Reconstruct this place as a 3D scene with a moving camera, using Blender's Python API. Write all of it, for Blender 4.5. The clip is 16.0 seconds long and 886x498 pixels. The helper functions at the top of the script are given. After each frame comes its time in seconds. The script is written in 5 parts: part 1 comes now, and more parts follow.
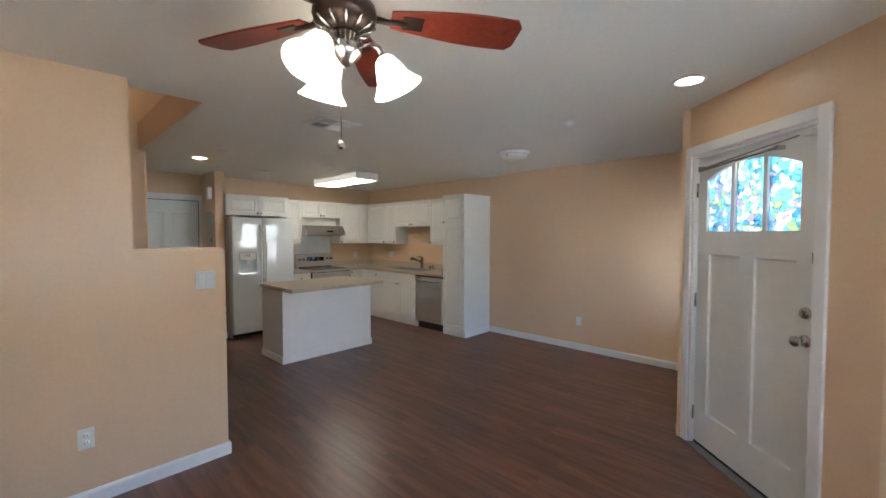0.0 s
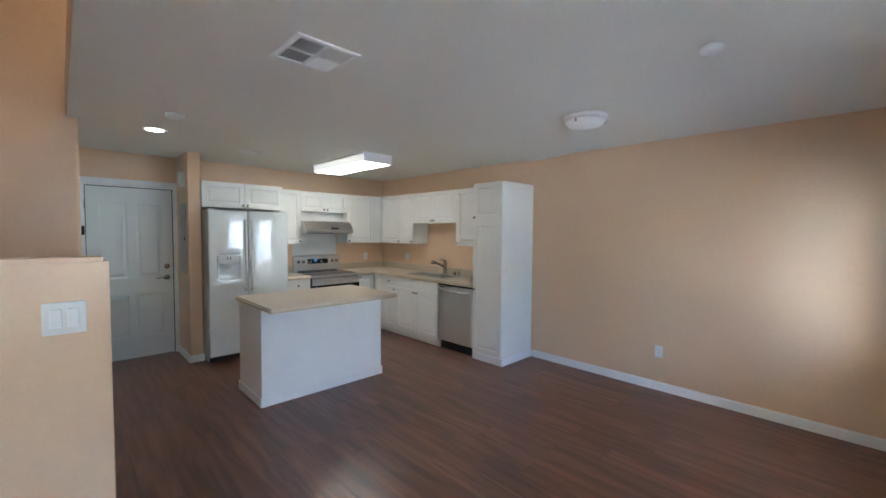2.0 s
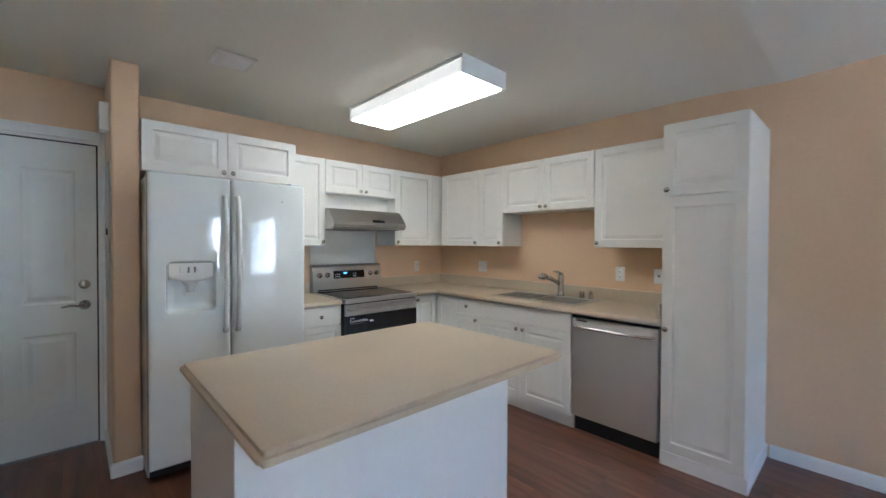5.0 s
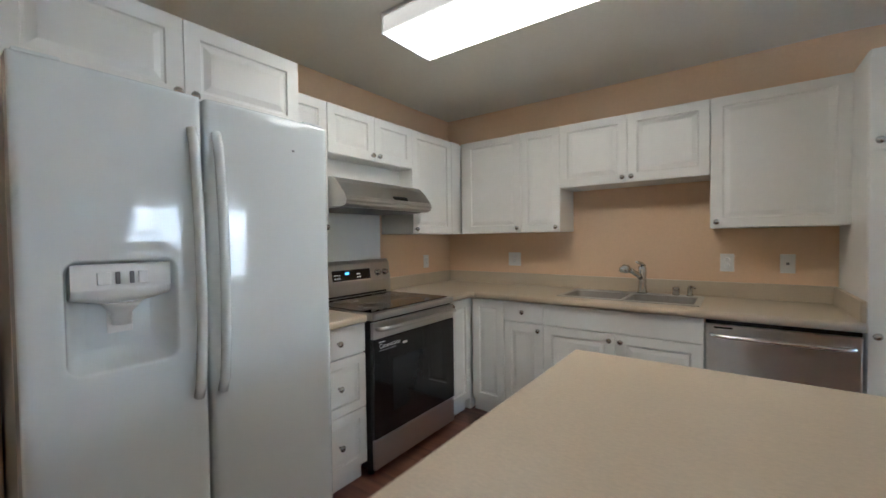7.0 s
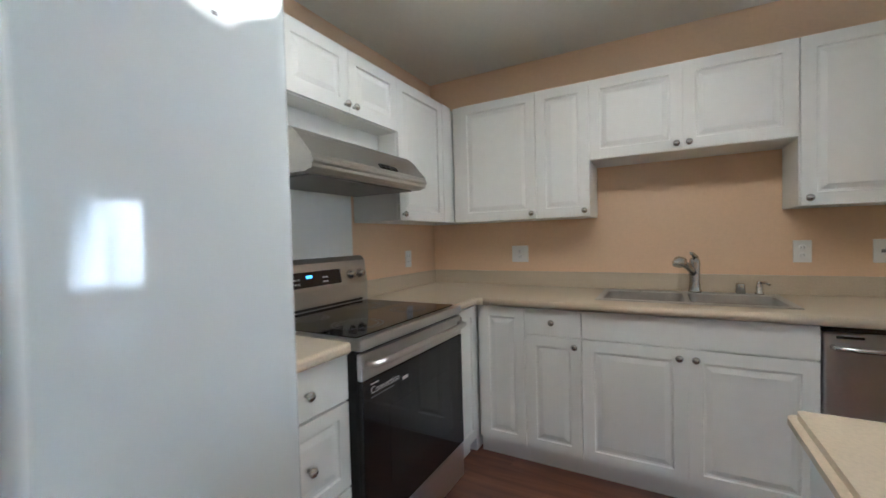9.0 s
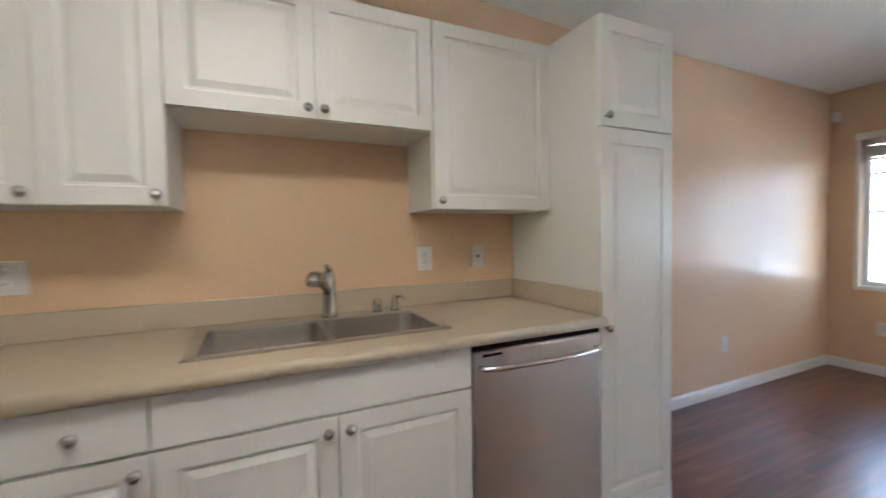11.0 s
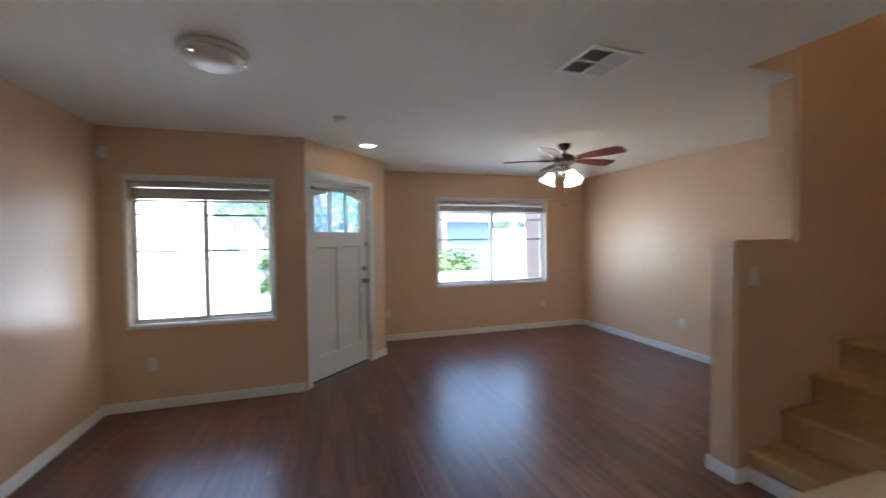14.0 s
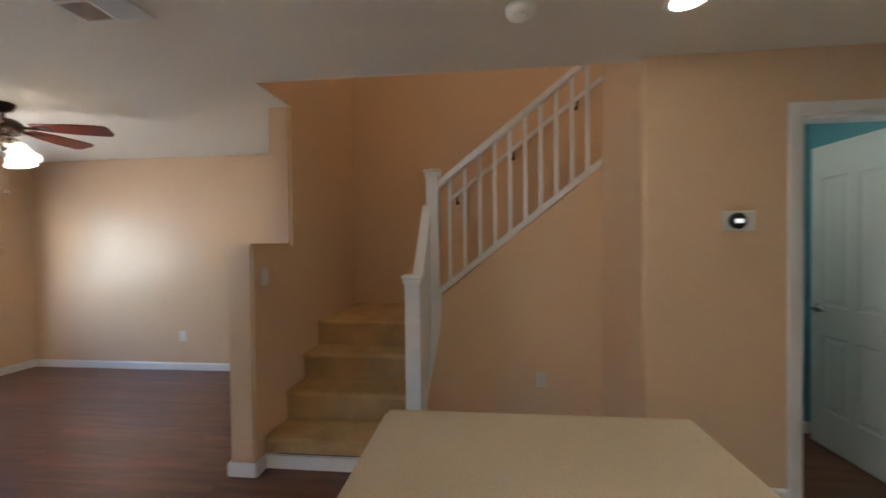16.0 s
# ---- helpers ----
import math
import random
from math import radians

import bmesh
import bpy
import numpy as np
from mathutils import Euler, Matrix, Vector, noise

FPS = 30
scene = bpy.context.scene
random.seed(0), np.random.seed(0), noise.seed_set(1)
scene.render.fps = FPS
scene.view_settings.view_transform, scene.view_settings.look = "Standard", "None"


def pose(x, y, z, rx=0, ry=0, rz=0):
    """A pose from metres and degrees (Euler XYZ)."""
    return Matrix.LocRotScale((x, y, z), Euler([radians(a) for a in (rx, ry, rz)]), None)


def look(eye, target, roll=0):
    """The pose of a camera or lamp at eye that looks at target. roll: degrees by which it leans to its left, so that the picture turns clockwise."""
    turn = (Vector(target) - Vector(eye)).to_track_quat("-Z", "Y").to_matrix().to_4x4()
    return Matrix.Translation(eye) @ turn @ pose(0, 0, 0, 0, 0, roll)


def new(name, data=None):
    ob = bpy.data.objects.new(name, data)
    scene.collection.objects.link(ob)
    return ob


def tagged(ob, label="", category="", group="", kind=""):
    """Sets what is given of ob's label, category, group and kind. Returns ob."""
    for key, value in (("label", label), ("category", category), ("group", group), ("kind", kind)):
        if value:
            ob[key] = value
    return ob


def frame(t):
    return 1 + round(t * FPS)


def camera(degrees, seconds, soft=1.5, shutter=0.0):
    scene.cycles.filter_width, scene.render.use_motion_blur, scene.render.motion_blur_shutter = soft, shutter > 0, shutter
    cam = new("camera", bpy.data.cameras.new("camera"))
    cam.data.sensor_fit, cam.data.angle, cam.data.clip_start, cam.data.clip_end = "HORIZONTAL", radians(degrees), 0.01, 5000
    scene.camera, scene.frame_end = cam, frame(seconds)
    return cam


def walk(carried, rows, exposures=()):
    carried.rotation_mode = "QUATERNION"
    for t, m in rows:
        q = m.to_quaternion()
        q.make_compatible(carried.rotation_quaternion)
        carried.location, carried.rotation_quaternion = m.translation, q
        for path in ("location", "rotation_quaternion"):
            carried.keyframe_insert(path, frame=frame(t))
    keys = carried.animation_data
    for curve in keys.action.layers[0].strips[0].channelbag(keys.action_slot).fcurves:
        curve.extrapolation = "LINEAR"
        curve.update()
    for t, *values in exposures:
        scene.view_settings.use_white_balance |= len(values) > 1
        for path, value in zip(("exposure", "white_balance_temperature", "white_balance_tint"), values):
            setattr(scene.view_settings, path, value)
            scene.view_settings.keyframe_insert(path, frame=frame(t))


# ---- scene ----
cam = camera(96.3, 16.0, shutter=0.4)
PATH = [
    (0, (0.255, 0.441, 1.537), (-1.126, 1.885, 1.463), 0.0),
    (0.5, (0.085, 0.568, 1.548), (-1.308, 2.0, 1.463), 0.2),
    (1, (-0.147, 0.769, 1.564), (-1.543, 2.199, 1.476), 0.2),
    (1.5, (-0.406, 1.03, 1.57), (-1.813, 2.448, 1.481), 0.2),
    (2, (-0.758, 1.249, 1.552), (-2.196, 2.636, 1.465), 0.4),
    (2.5, (-1.118, 1.469, 1.536), (-2.564, 2.848, 1.455), 0.2),
    (3, (-1.465, 1.698, 1.537), (-2.924, 3.064, 1.461), 0.2),
    (3.5, (-1.861, 1.851, 1.539), (-3.335, 3.201, 1.463), 0.2),
    (4, (-2.252, 1.994, 1.497), (-3.731, 3.34, 1.434), 0.1),
    (4.5, (-2.649, 2.119, 1.458), (-4.133, 3.459, 1.397), 0.2),
    (4.7, (-2.826, 2.134, 1.425), (-4.308, 3.475, 1.38), 0.3),
    (7, (-4.447, 2.301, 1.32), (-5.635, 3.909, 1.269), -0.8),
    (7.5, (-4.742, 2.295, 1.298), (-5.888, 3.934, 1.254), -1.0),
    (8, (-4.919, 2.352, 1.294), (-6.029, 4.015, 1.248), -1.3),
    (8.2, (-4.944, 2.437, 1.266), (-6.075, 4.085, 1.231), -1.5),
    (10.3, (-5.389, 3.344, 1.252), (-5.31, 5.341, 1.153), -1.2),
    (10.5, (-5.337, 3.459, 1.256), (-5.013, 5.43, 1.161), -1.1),
    (11, (-5.231, 3.66, 1.26), (-4.394, 5.475, 1.183), -1.0),
    (11.5, (-5.164, 3.788, 1.28), (-3.84, 5.285, 1.216), -0.8),
    (12, (-5.069, 3.804, 1.314), (-3.386, 4.883, 1.248), -0.9),
    (12.5, (-4.919, 3.772, 1.361), (-3.043, 4.464, 1.296), -1.0),
    (13, (-4.771, 3.721, 1.415), (-2.811, 4.115, 1.35), -0.8),
    (13.5, (-4.663, 3.706, 1.446), (-2.664, 3.678, 1.39), -0.6),
    (14, (-4.584, 3.726, 1.474), (-2.678, 3.12, 1.421), -0.6),
    (14.5, (-4.526, 3.67, 1.472), (-2.914, 2.488, 1.422), -0.7),
    (15, (-4.439, 3.605, 1.483), (-3.249, 1.999, 1.424), -0.9),
    (15.3, (-4.399, 3.587, 1.456), (-3.483, 1.81, 1.413), -0.9),
    (15.5, (-4.378, 3.594, 1.469), (-3.667, 1.725, 1.416), -0.8),
    (16, (-4.314, 3.686, 1.439), (-4.107, 1.697, 1.408), -0.6),
]
EXPOSURES = [
    (0.0, 4.57, 6380, 8), (0.4, 4.70, 5790, 6), (1.5, 4.86, 5720, 5), (3.5, 4.99, 5540, 5), (4.7, 4.95, 5560, 6), (7.0, 4.65, 5780, 7), (8.2, 4.73, 5520, 6),
    (10.5, 5.03, 5860, 7), (11.0, 5.05, 5960, 7), (11.5, 4.80, 5880, 7), (12.0, 4.6, 6080, 8), (13.5, 4.42, 6250, 8), (14.5, 4.18, 6380, 10), (15.2, 4.45, 6640, 10), (16.0, 4.55, 6700, 9),
]
walk(cam, [(t, look(eye, target, roll)) for t, eye, target, roll in PATH], EXPOSURES)

SKY, SUN = 0.15, 5.0
GLOW_PANEL, GLOW_RECESS, GLOW_BELL, GLOW_UPPER, GLOW_BULB = 0.45, 0.8, 0.17, 1.7, 7.5

# ---- world and light ----
wd = bpy.data.worlds.new("sky_world")
scene.world = wd
wd.use_nodes = True
wn = wd.node_tree
for n in list(wn.nodes):
    wn.nodes.remove(n)
w_out = wn.nodes.new("ShaderNodeOutputWorld")
w_bg = wn.nodes.new("ShaderNodeBackground")
w_sky = wn.nodes.new("ShaderNodeTexSky")
w_sky.sky_type = "NISHITA"
w_sky.sun_disc = False
w_sky.sun_elevation = radians(51)
w_sky.sun_rotation = radians(214)
w_sky.dust_density = 2.5
w_bg.inputs["Strength"].default_value = SKY
wn.links.new(w_sky.outputs[0], w_bg.inputs[0])
wn.links.new(w_bg.outputs[0], w_out.inputs[0])

sun = new("sun", bpy.data.lights.new("sun", "SUN"))
sun.data.energy = SUN
sun.data.angle = radians(0.5)
sun.data.color = (1.0, 0.97, 0.93)
sun.matrix_world = look((-5, -7.5, 11), (0, 0, 0))


# ---- materials ----
def mat(name, col, rough=0.5, metal=0.0, var=0.06, grain=60.0, blot=1.3, bump=0.0, bump_scale=200.0, spec=0.5, coat=0.0, emit=None, rough_var=0.05):
    m = bpy.data.materials.new(name)
    m.use_nodes = True
    nt = m.node_tree
    b = nt.nodes["Principled BSDF"]
    geo = nt.nodes.new("ShaderNodeNewGeometry")
    n1 = nt.nodes.new("ShaderNodeTexNoise")
    n1.inputs["Scale"].default_value = grain
    n1.inputs["Detail"].default_value = 3
    n2 = nt.nodes.new("ShaderNodeTexNoise")
    n2.inputs["Scale"].default_value = blot
    n2.inputs["Detail"].default_value = 4
    for n in (n1, n2):
        nt.links.new(geo.outputs["Position"], n.inputs["Vector"])
    add = nt.nodes.new("ShaderNodeMath")
    add.operation = "ADD"
    nt.links.new(n1.outputs["Fac"], add.inputs[0])
    nt.links.new(n2.outputs["Fac"], add.inputs[1])
    mr = nt.nodes.new("ShaderNodeMapRange")
    mr.inputs[1].default_value, mr.inputs[2].default_value = 0.6, 1.4
    mr.inputs[3].default_value, mr.inputs[4].default_value = 1 - var, 1 + var
    nt.links.new(add.outputs[0], mr.inputs[0])
    mix = nt.nodes.new("ShaderNodeVectorMath")
    mix.operation = "SCALE"
    mix.inputs[0].default_value = col
    nt.links.new(mr.outputs[0], mix.inputs["Scale"])
    nt.links.new(mix.outputs[0], b.inputs["Base Color"])
    rr = nt.nodes.new("ShaderNodeMapRange")
    rr.inputs[1].default_value, rr.inputs[2].default_value = 0.3, 0.7
    rr.inputs[3].default_value, rr.inputs[4].default_value = max(0.02, rough - rough_var), min(1, rough + rough_var)
    nt.links.new(n2.outputs["Fac"], rr.inputs[0])
    nt.links.new(rr.outputs[0], b.inputs["Roughness"])
    b.inputs["Metallic"].default_value = metal
    b.inputs["Specular IOR Level"].default_value = spec
    b.inputs["Coat Weight"].default_value = coat
    if bump:
        n3 = nt.nodes.new("ShaderNodeTexNoise")
        n3.inputs["Scale"].default_value = bump_scale
        n3.inputs["Detail"].default_value = 2
        nt.links.new(geo.outputs["Position"], n3.inputs["Vector"])
        bp = nt.nodes.new("ShaderNodeBump")
        bp.inputs["Strength"].default_value = bump
        bp.inputs["Distance"].default_value = 0.002
        nt.links.new(n3.outputs["Fac"], bp.inputs["Height"])
        nt.links.new(bp.outputs[0], b.inputs["Normal"])
    if emit:
        b.inputs["Emission Color"].default_value = (*emit[0], 1)
        b.inputs["Emission Strength"].default_value = emit[1]
    return m


WALL = mat("peach_wall_paint", (0.77, 0.54, 0.345), 0.33, bump=0.16, bump_scale=70, var=0.035, blot=0.8, spec=0.5)
CEIL = mat("ceiling_paint", (0.84, 0.82, 0.745), 0.8, bump=0.5, bump_scale=45, var=0.03, blot=0.6, spec=0.3)
TRIM = mat("white_trim_paint", (0.83, 0.83, 0.82), 0.35, var=0.02, grain=25)
CAB = mat("white_cabinet_thermofoil", (0.80, 0.79, 0.74), 0.34, var=0.02, grain=20, bump=0.05, bump_scale=30)
DOORW = mat("white_door_paint", (0.78, 0.79, 0.77), 0.38, var=0.025, grain=18, bump=0.08, bump_scale=40)
COUNTER = mat("cream_laminate", (0.56, 0.462, 0.335), 0.34, var=0.13, grain=160, blot=2.2)
STEEL = mat("brushed_steel", (0.54, 0.52, 0.49), 0.30, 1.0, var=0.05, grain=90, rough_var=0.02)
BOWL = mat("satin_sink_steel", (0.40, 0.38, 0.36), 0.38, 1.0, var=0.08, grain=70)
DWSTEEL = mat("vertical_sheen_steel", (0.70, 0.69, 0.67), 0.30, 1.0, var=0.04, grain=90, rough_var=0.02)
DWSTEEL.node_tree.nodes["Principled BSDF"].inputs["Anisotropic"].default_value = 0.85
DWSTEEL.node_tree.nodes["Principled BSDF"].inputs["Anisotropic Rotation"].default_value = 0.25
NICKEL = mat("satin_nickel", (0.50, 0.48, 0.45), 0.24, 1.0, var=0.04, rough_var=0.02)
CHROME = mat("chrome", (0.75, 0.75, 0.75), 0.1, 1.0, var=0.02)
APPL = mat("white_appliance_enamel", (0.77, 0.81, 0.80), 0.075, var=0.01, grain=10, coat=0.4, rough_var=0.02)
PLAST = mat("white_plastic", (0.80, 0.79, 0.76), 0.35, var=0.02)
BLACK = mat("black_glass", (0.008, 0.008, 0.010), 0.06, var=0.1, rough_var=0.02)
DARK = mat("dark_gap", (0.02, 0.02, 0.02), 0.7)
BRONZE = mat("dark_bronze", (0.07, 0.045, 0.035), 0.32, 0.8, var=0.15, rough_var=0.03)
CHERRY = mat("cherry_wood_blade", (0.17, 0.028, 0.014), 0.42, var=0.3, grain=45, coat=0.05, spec=0.3)
CARPET = mat("beige_carpet", (0.58, 0.37, 0.175), 0.95, var=0.26, grain=140, blot=5, bump=0.9, bump_scale=350, spec=0.1)
BLUE = mat("blue_wall_paint", (0.16, 0.42, 0.50), 0.5, bump=0.3, bump_scale=70, var=0.03)
GREY = mat("grey_shadow_metal", (0.20, 0.20, 0.20), 0.5)
GLOW = mat("lamp_diffuser", (0.9, 0.9, 0.88), 0.5, emit=((1.0, 0.92, 0.80), GLOW_PANEL))
# faint emission put into the fixture's sides to keep them white
GLOWS = mat("lamp_side_added_glow", (0.85, 0.85, 0.83), 0.5, emit=((1.0, 0.93, 0.82), 0.022))
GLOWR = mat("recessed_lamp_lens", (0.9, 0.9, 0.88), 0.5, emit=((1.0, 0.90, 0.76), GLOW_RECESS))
# glow of the lamp added above the stairwell
GLOWU = mat("added_lamp_dome", (0.9, 0.9, 0.88), 0.5, emit=((1.0, 0.90, 0.76), GLOW_UPPER))
GLOWB = mat("frosted_bell_glass", (0.9, 0.9, 0.88), 0.4, emit=((1.0, 0.90, 0.78), GLOW_BELL))
bt = GLOWB.node_tree
b_mix, b_clear = bt.nodes.new("ShaderNodeMixShader"), bt.nodes.new("ShaderNodeBsdfTransparent")
b_mix.inputs[0].default_value = 0.35
bt.links.new(bt.nodes["Principled BSDF"].outputs[0], b_mix.inputs[1])
bt.links.new(b_clear.outputs[0], b_mix.inputs[2])
bt.links.new(b_mix.outputs[0], bt.nodes["Material Output"].inputs[0])
BULB = mat("lit_bulb", (0.9, 0.9, 0.88), 0.4, emit=((1.0, 0.92, 0.82), GLOW_BULB))
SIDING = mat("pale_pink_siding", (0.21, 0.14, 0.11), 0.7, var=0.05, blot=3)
FENCE = mat("white_vinyl", (0.80, 0.80, 0.80), 0.5, var=0.03)
HOUSE = mat("blue_grey_stucco", (0.075, 0.115, 0.165), 0.8, var=0.06, bump=0.4)
HROOF = mat("slate_shingle", (0.014, 0.018, 0.026), 0.8, var=0.25, grain=12)
CONC = mat("concrete_paving", (0.30, 0.31, 0.325), 0.85, var=0.12, grain=40, bump=0.4)
LEAF = mat("leaf_green", (0.04, 0.085, 0.014), 0.55, var=0.5, grain=7, blot=2)
BARK = mat("palm_bark", (0.09, 0.075, 0.065), 0.9, var=0.3, grain=30, bump=0.8, bump_scale=40)
ALU = mat("white_window_vinyl", (0.72, 0.72, 0.70), 0.4, var=0.02)
BLIND = mat("white_blind_slats", (0.62, 0.58, 0.53), 0.5, var=0.04)
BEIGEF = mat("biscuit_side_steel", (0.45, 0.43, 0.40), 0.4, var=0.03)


def glass_mat(name, tint=(1, 1, 1), gloss=0.06):
    m = bpy.data.materials.new(name)
    m.use_nodes = True
    nt = m.node_tree
    for n in list(nt.nodes):
        nt.nodes.remove(n)
    o = nt.nodes.new("ShaderNodeOutputMaterial")
    tr = nt.nodes.new("ShaderNodeBsdfTransparent")
    gl = nt.nodes.new("ShaderNodeBsdfGlossy")
    gl.inputs["Roughness"].default_value = 0.02
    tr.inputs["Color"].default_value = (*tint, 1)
    mx = nt.nodes.new("ShaderNodeMixShader")
    mx.inputs[0].default_value = gloss
    nt.links.new(tr.outputs[0], mx.inputs[1])
    nt.links.new(gl.outputs[0], mx.inputs[2])
    nt.links.new(mx.outputs[0], o.inputs[0])
    return m


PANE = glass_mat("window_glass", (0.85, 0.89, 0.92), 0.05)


def stained_mat():
    """Translucent film of aqua leaves and white petals."""
    m = bpy.data.materials.new("stained_glass_film")
    m.use_nodes = True
    nt = m.node_tree
    for n in list(nt.nodes):
        nt.nodes.remove(n)
    o = nt.nodes.new("ShaderNodeOutputMaterial")
    geo = nt.nodes.new("ShaderNodeNewGeometry")
    ns = nt.nodes.new("ShaderNodeTexNoise")
    ns.inputs["Scale"].default_value = 9
    nt.links.new(geo.outputs["Position"], ns.inputs["Vector"])
    mixv = nt.nodes.new("ShaderNodeVectorMath")
    mixv.operation = "MULTIPLY_ADD"
    mixv.inputs[1].default_value = (0.10, 0.10, 0.10)
    nt.links.new(ns.outputs["Color"], mixv.inputs[0])
    nt.links.new(geo.outputs["Position"], mixv.inputs[2])
    v = nt.nodes.new("ShaderNodeTexVoronoi")
    v.inputs["Scale"].default_value = 30
    nt.links.new(mixv.outputs[0], v.inputs["Vector"])
    ramp = nt.nodes.new("ShaderNodeValToRGB")
    ramp.color_ramp.interpolation = "CONSTANT"
    e = ramp.color_ramp.elements
    e[0].color = (0.42, 0.72, 0.82, 1)
    e[1].position, e[1].color = 0.88, (0.55, 0.52, 0.80, 1)
    for p, c in ((0.22, (0.42, 0.80, 0.90, 1)), (0.38, (0.97, 0.97, 0.95, 1)), (0.54, (0.26, 0.50, 0.62, 1)), (0.66, (0.62, 0.74, 0.45, 1)), (0.76, (0.97, 0.96, 0.92, 1))):
        el = e.new(p)
        el.color = c
    sep = nt.nodes.new("ShaderNodeSeparateColor")
    nt.links.new(v.outputs["Color"], sep.inputs[0])
    nt.links.new(sep.outputs[0], ramp.inputs[0])
    ve = nt.nodes.new("ShaderNodeTexVoronoi")
    ve.feature = "DISTANCE_TO_EDGE"
    ve.inputs["Scale"].default_value = 30
    nt.links.new(mixv.outputs[0], ve.inputs["Vector"])
    lead = nt.nodes.new("ShaderNodeMath")
    lead.operation = "GREATER_THAN"
    lead.inputs[1].default_value = 0.035
    nt.links.new(ve.outputs["Distance"], lead.inputs[0])
    dim = nt.nodes.new("ShaderNodeMapRange")
    dim.inputs[3].default_value, dim.inputs[4].default_value = 0.24, 0.60
    nt.links.new(lead.outputs[0], dim.inputs[0])
    sc = nt.nodes.new("ShaderNodeVectorMath")
    sc.operation = "SCALE"
    nt.links.new(ramp.outputs[0], sc.inputs[0])
    nt.links.new(dim.outputs[0], sc.inputs["Scale"])
    tr = nt.nodes.new("ShaderNodeBsdfTransparent")
    tl = nt.nodes.new("ShaderNodeBsdfTranslucent")
    nt.links.new(sc.outputs[0], tr.inputs[0])
    nt.links.new(sc.outputs[0], tl.inputs[0])
    mx = nt.nodes.new("ShaderNodeMixShader")
    mx.inputs[0].default_value = 0.5
    nt.links.new(tr.outputs[0], mx.inputs[1])
    nt.links.new(tl.outputs[0], mx.inputs[2])
    nt.links.new(mx.outputs[0], o.inputs[0])
    return m


STAINED = stained_mat()


def plank_mat():
    m = bpy.data.materials.new("walnut_plank")
    m.use_nodes = True
    nt = m.node_tree
    b = nt.nodes["Principled BSDF"]
    geo = nt.nodes.new("ShaderNodeNewGeometry")
    info = nt.nodes.new("ShaderNodeObjectInfo")
    off = nt.nodes.new("ShaderNodeMath")
    off.operation = "MULTIPLY"
    off.inputs[1].default_value = 37.0
    nt.links.new(info.outputs["Random"], off.inputs[0])
    comb = nt.nodes.new("ShaderNodeCombineXYZ")
    nt.links.new(off.outputs[0], comb.inputs[2])
    mul = nt.nodes.new("ShaderNodeVectorMath")
    mul.operation = "MULTIPLY_ADD"
    mul.inputs[1].default_value = (1.0, 11.0, 1.0)
    nt.links.new(geo.outputs["Position"], mul.inputs[0])
    nt.links.new(comb.outputs[0], mul.inputs[2])
    n1 = nt.nodes.new("ShaderNodeTexNoise")
    n1.inputs["Scale"].default_value = 1.6
    n1.inputs["Detail"].default_value = 4
    n1.inputs["Distortion"].default_value = 0.6
    nt.links.new(mul.outputs[0], n1.inputs["Vector"])
    ramp = nt.nodes.new("ShaderNodeValToRGB")
    e = ramp.color_ramp.elements
    e[0].position, e[0].color = 0.32, (0.098, 0.039, 0.023, 1)
    e[1].position, e[1].color = 0.70, (0.220, 0.095, 0.058, 1)
    el = e.new(0.5)
    el.color = (0.152, 0.062, 0.037, 1)
    nt.links.new(n1.outputs["Fac"], ramp.inputs[0])
    tone = nt.nodes.new("ShaderNodeMapRange")
    tone.inputs[3].default_value, tone.inputs[4].default_value = 0.84, 1.16
    nt.links.new(info.outputs["Random"], tone.inputs[0])
    sc = nt.nodes.new("ShaderNodeVectorMath")
    sc.operation = "SCALE"
    nt.links.new(ramp.outputs[0], sc.inputs[0])
    nt.links.new(tone.outputs[0], sc.inputs["Scale"])
    nt.links.new(sc.outputs[0], b.inputs["Base Color"])
    rr = nt.nodes.new("ShaderNodeMapRange")
    rr.inputs[3].default_value, rr.inputs[4].default_value = 0.28, 0.38
    b.inputs["Specular IOR Level"].default_value = 0.65
    nt.links.new(n1.outputs["Fac"], rr.inputs[0])
    nt.links.new(rr.outputs[0], b.inputs["Roughness"])
    bp = nt.nodes.new("ShaderNodeBump")
    bp.inputs["Strength"].default_value = 0.4
    bp.inputs["Distance"].default_value = 0.001
    nt.links.new(n1.outputs["Fac"], bp.inputs["Height"])
    nt.links.new(bp.outputs[0], b.inputs["Normal"])
    return m


PLANK = plank_mat()


# ---- mesh helpers ----
def box(bm, x0, x1, y0, y1, z0, z1, bev=0.0, seg=2):
    vs = [bm.verts.new((x, y, z)) for x in (x0, x1) for y in (y0, y1) for z in (z0, z1)]
    fs = [(0, 1, 3, 2), (4, 6, 7, 5), (0, 4, 5, 1), (2, 3, 7, 6), (0, 2, 6, 4), (1, 5, 7, 3)]
    faces = [bm.faces.new([vs[i] for i in f]) for f in fs]
    if bev:
        edges = list({e for f in faces for e in f.edges})
        bmesh.ops.bevel(bm, geom=edges, offset=bev, segments=seg, affect="EDGES", profile=0.5)
    return bm


def boxm(x0, x1, y0, y1, z0, z1, bev=0.0, seg=2):
    return box(bmesh.new(), x0, x1, y0, y1, z0, z1, bev, seg)


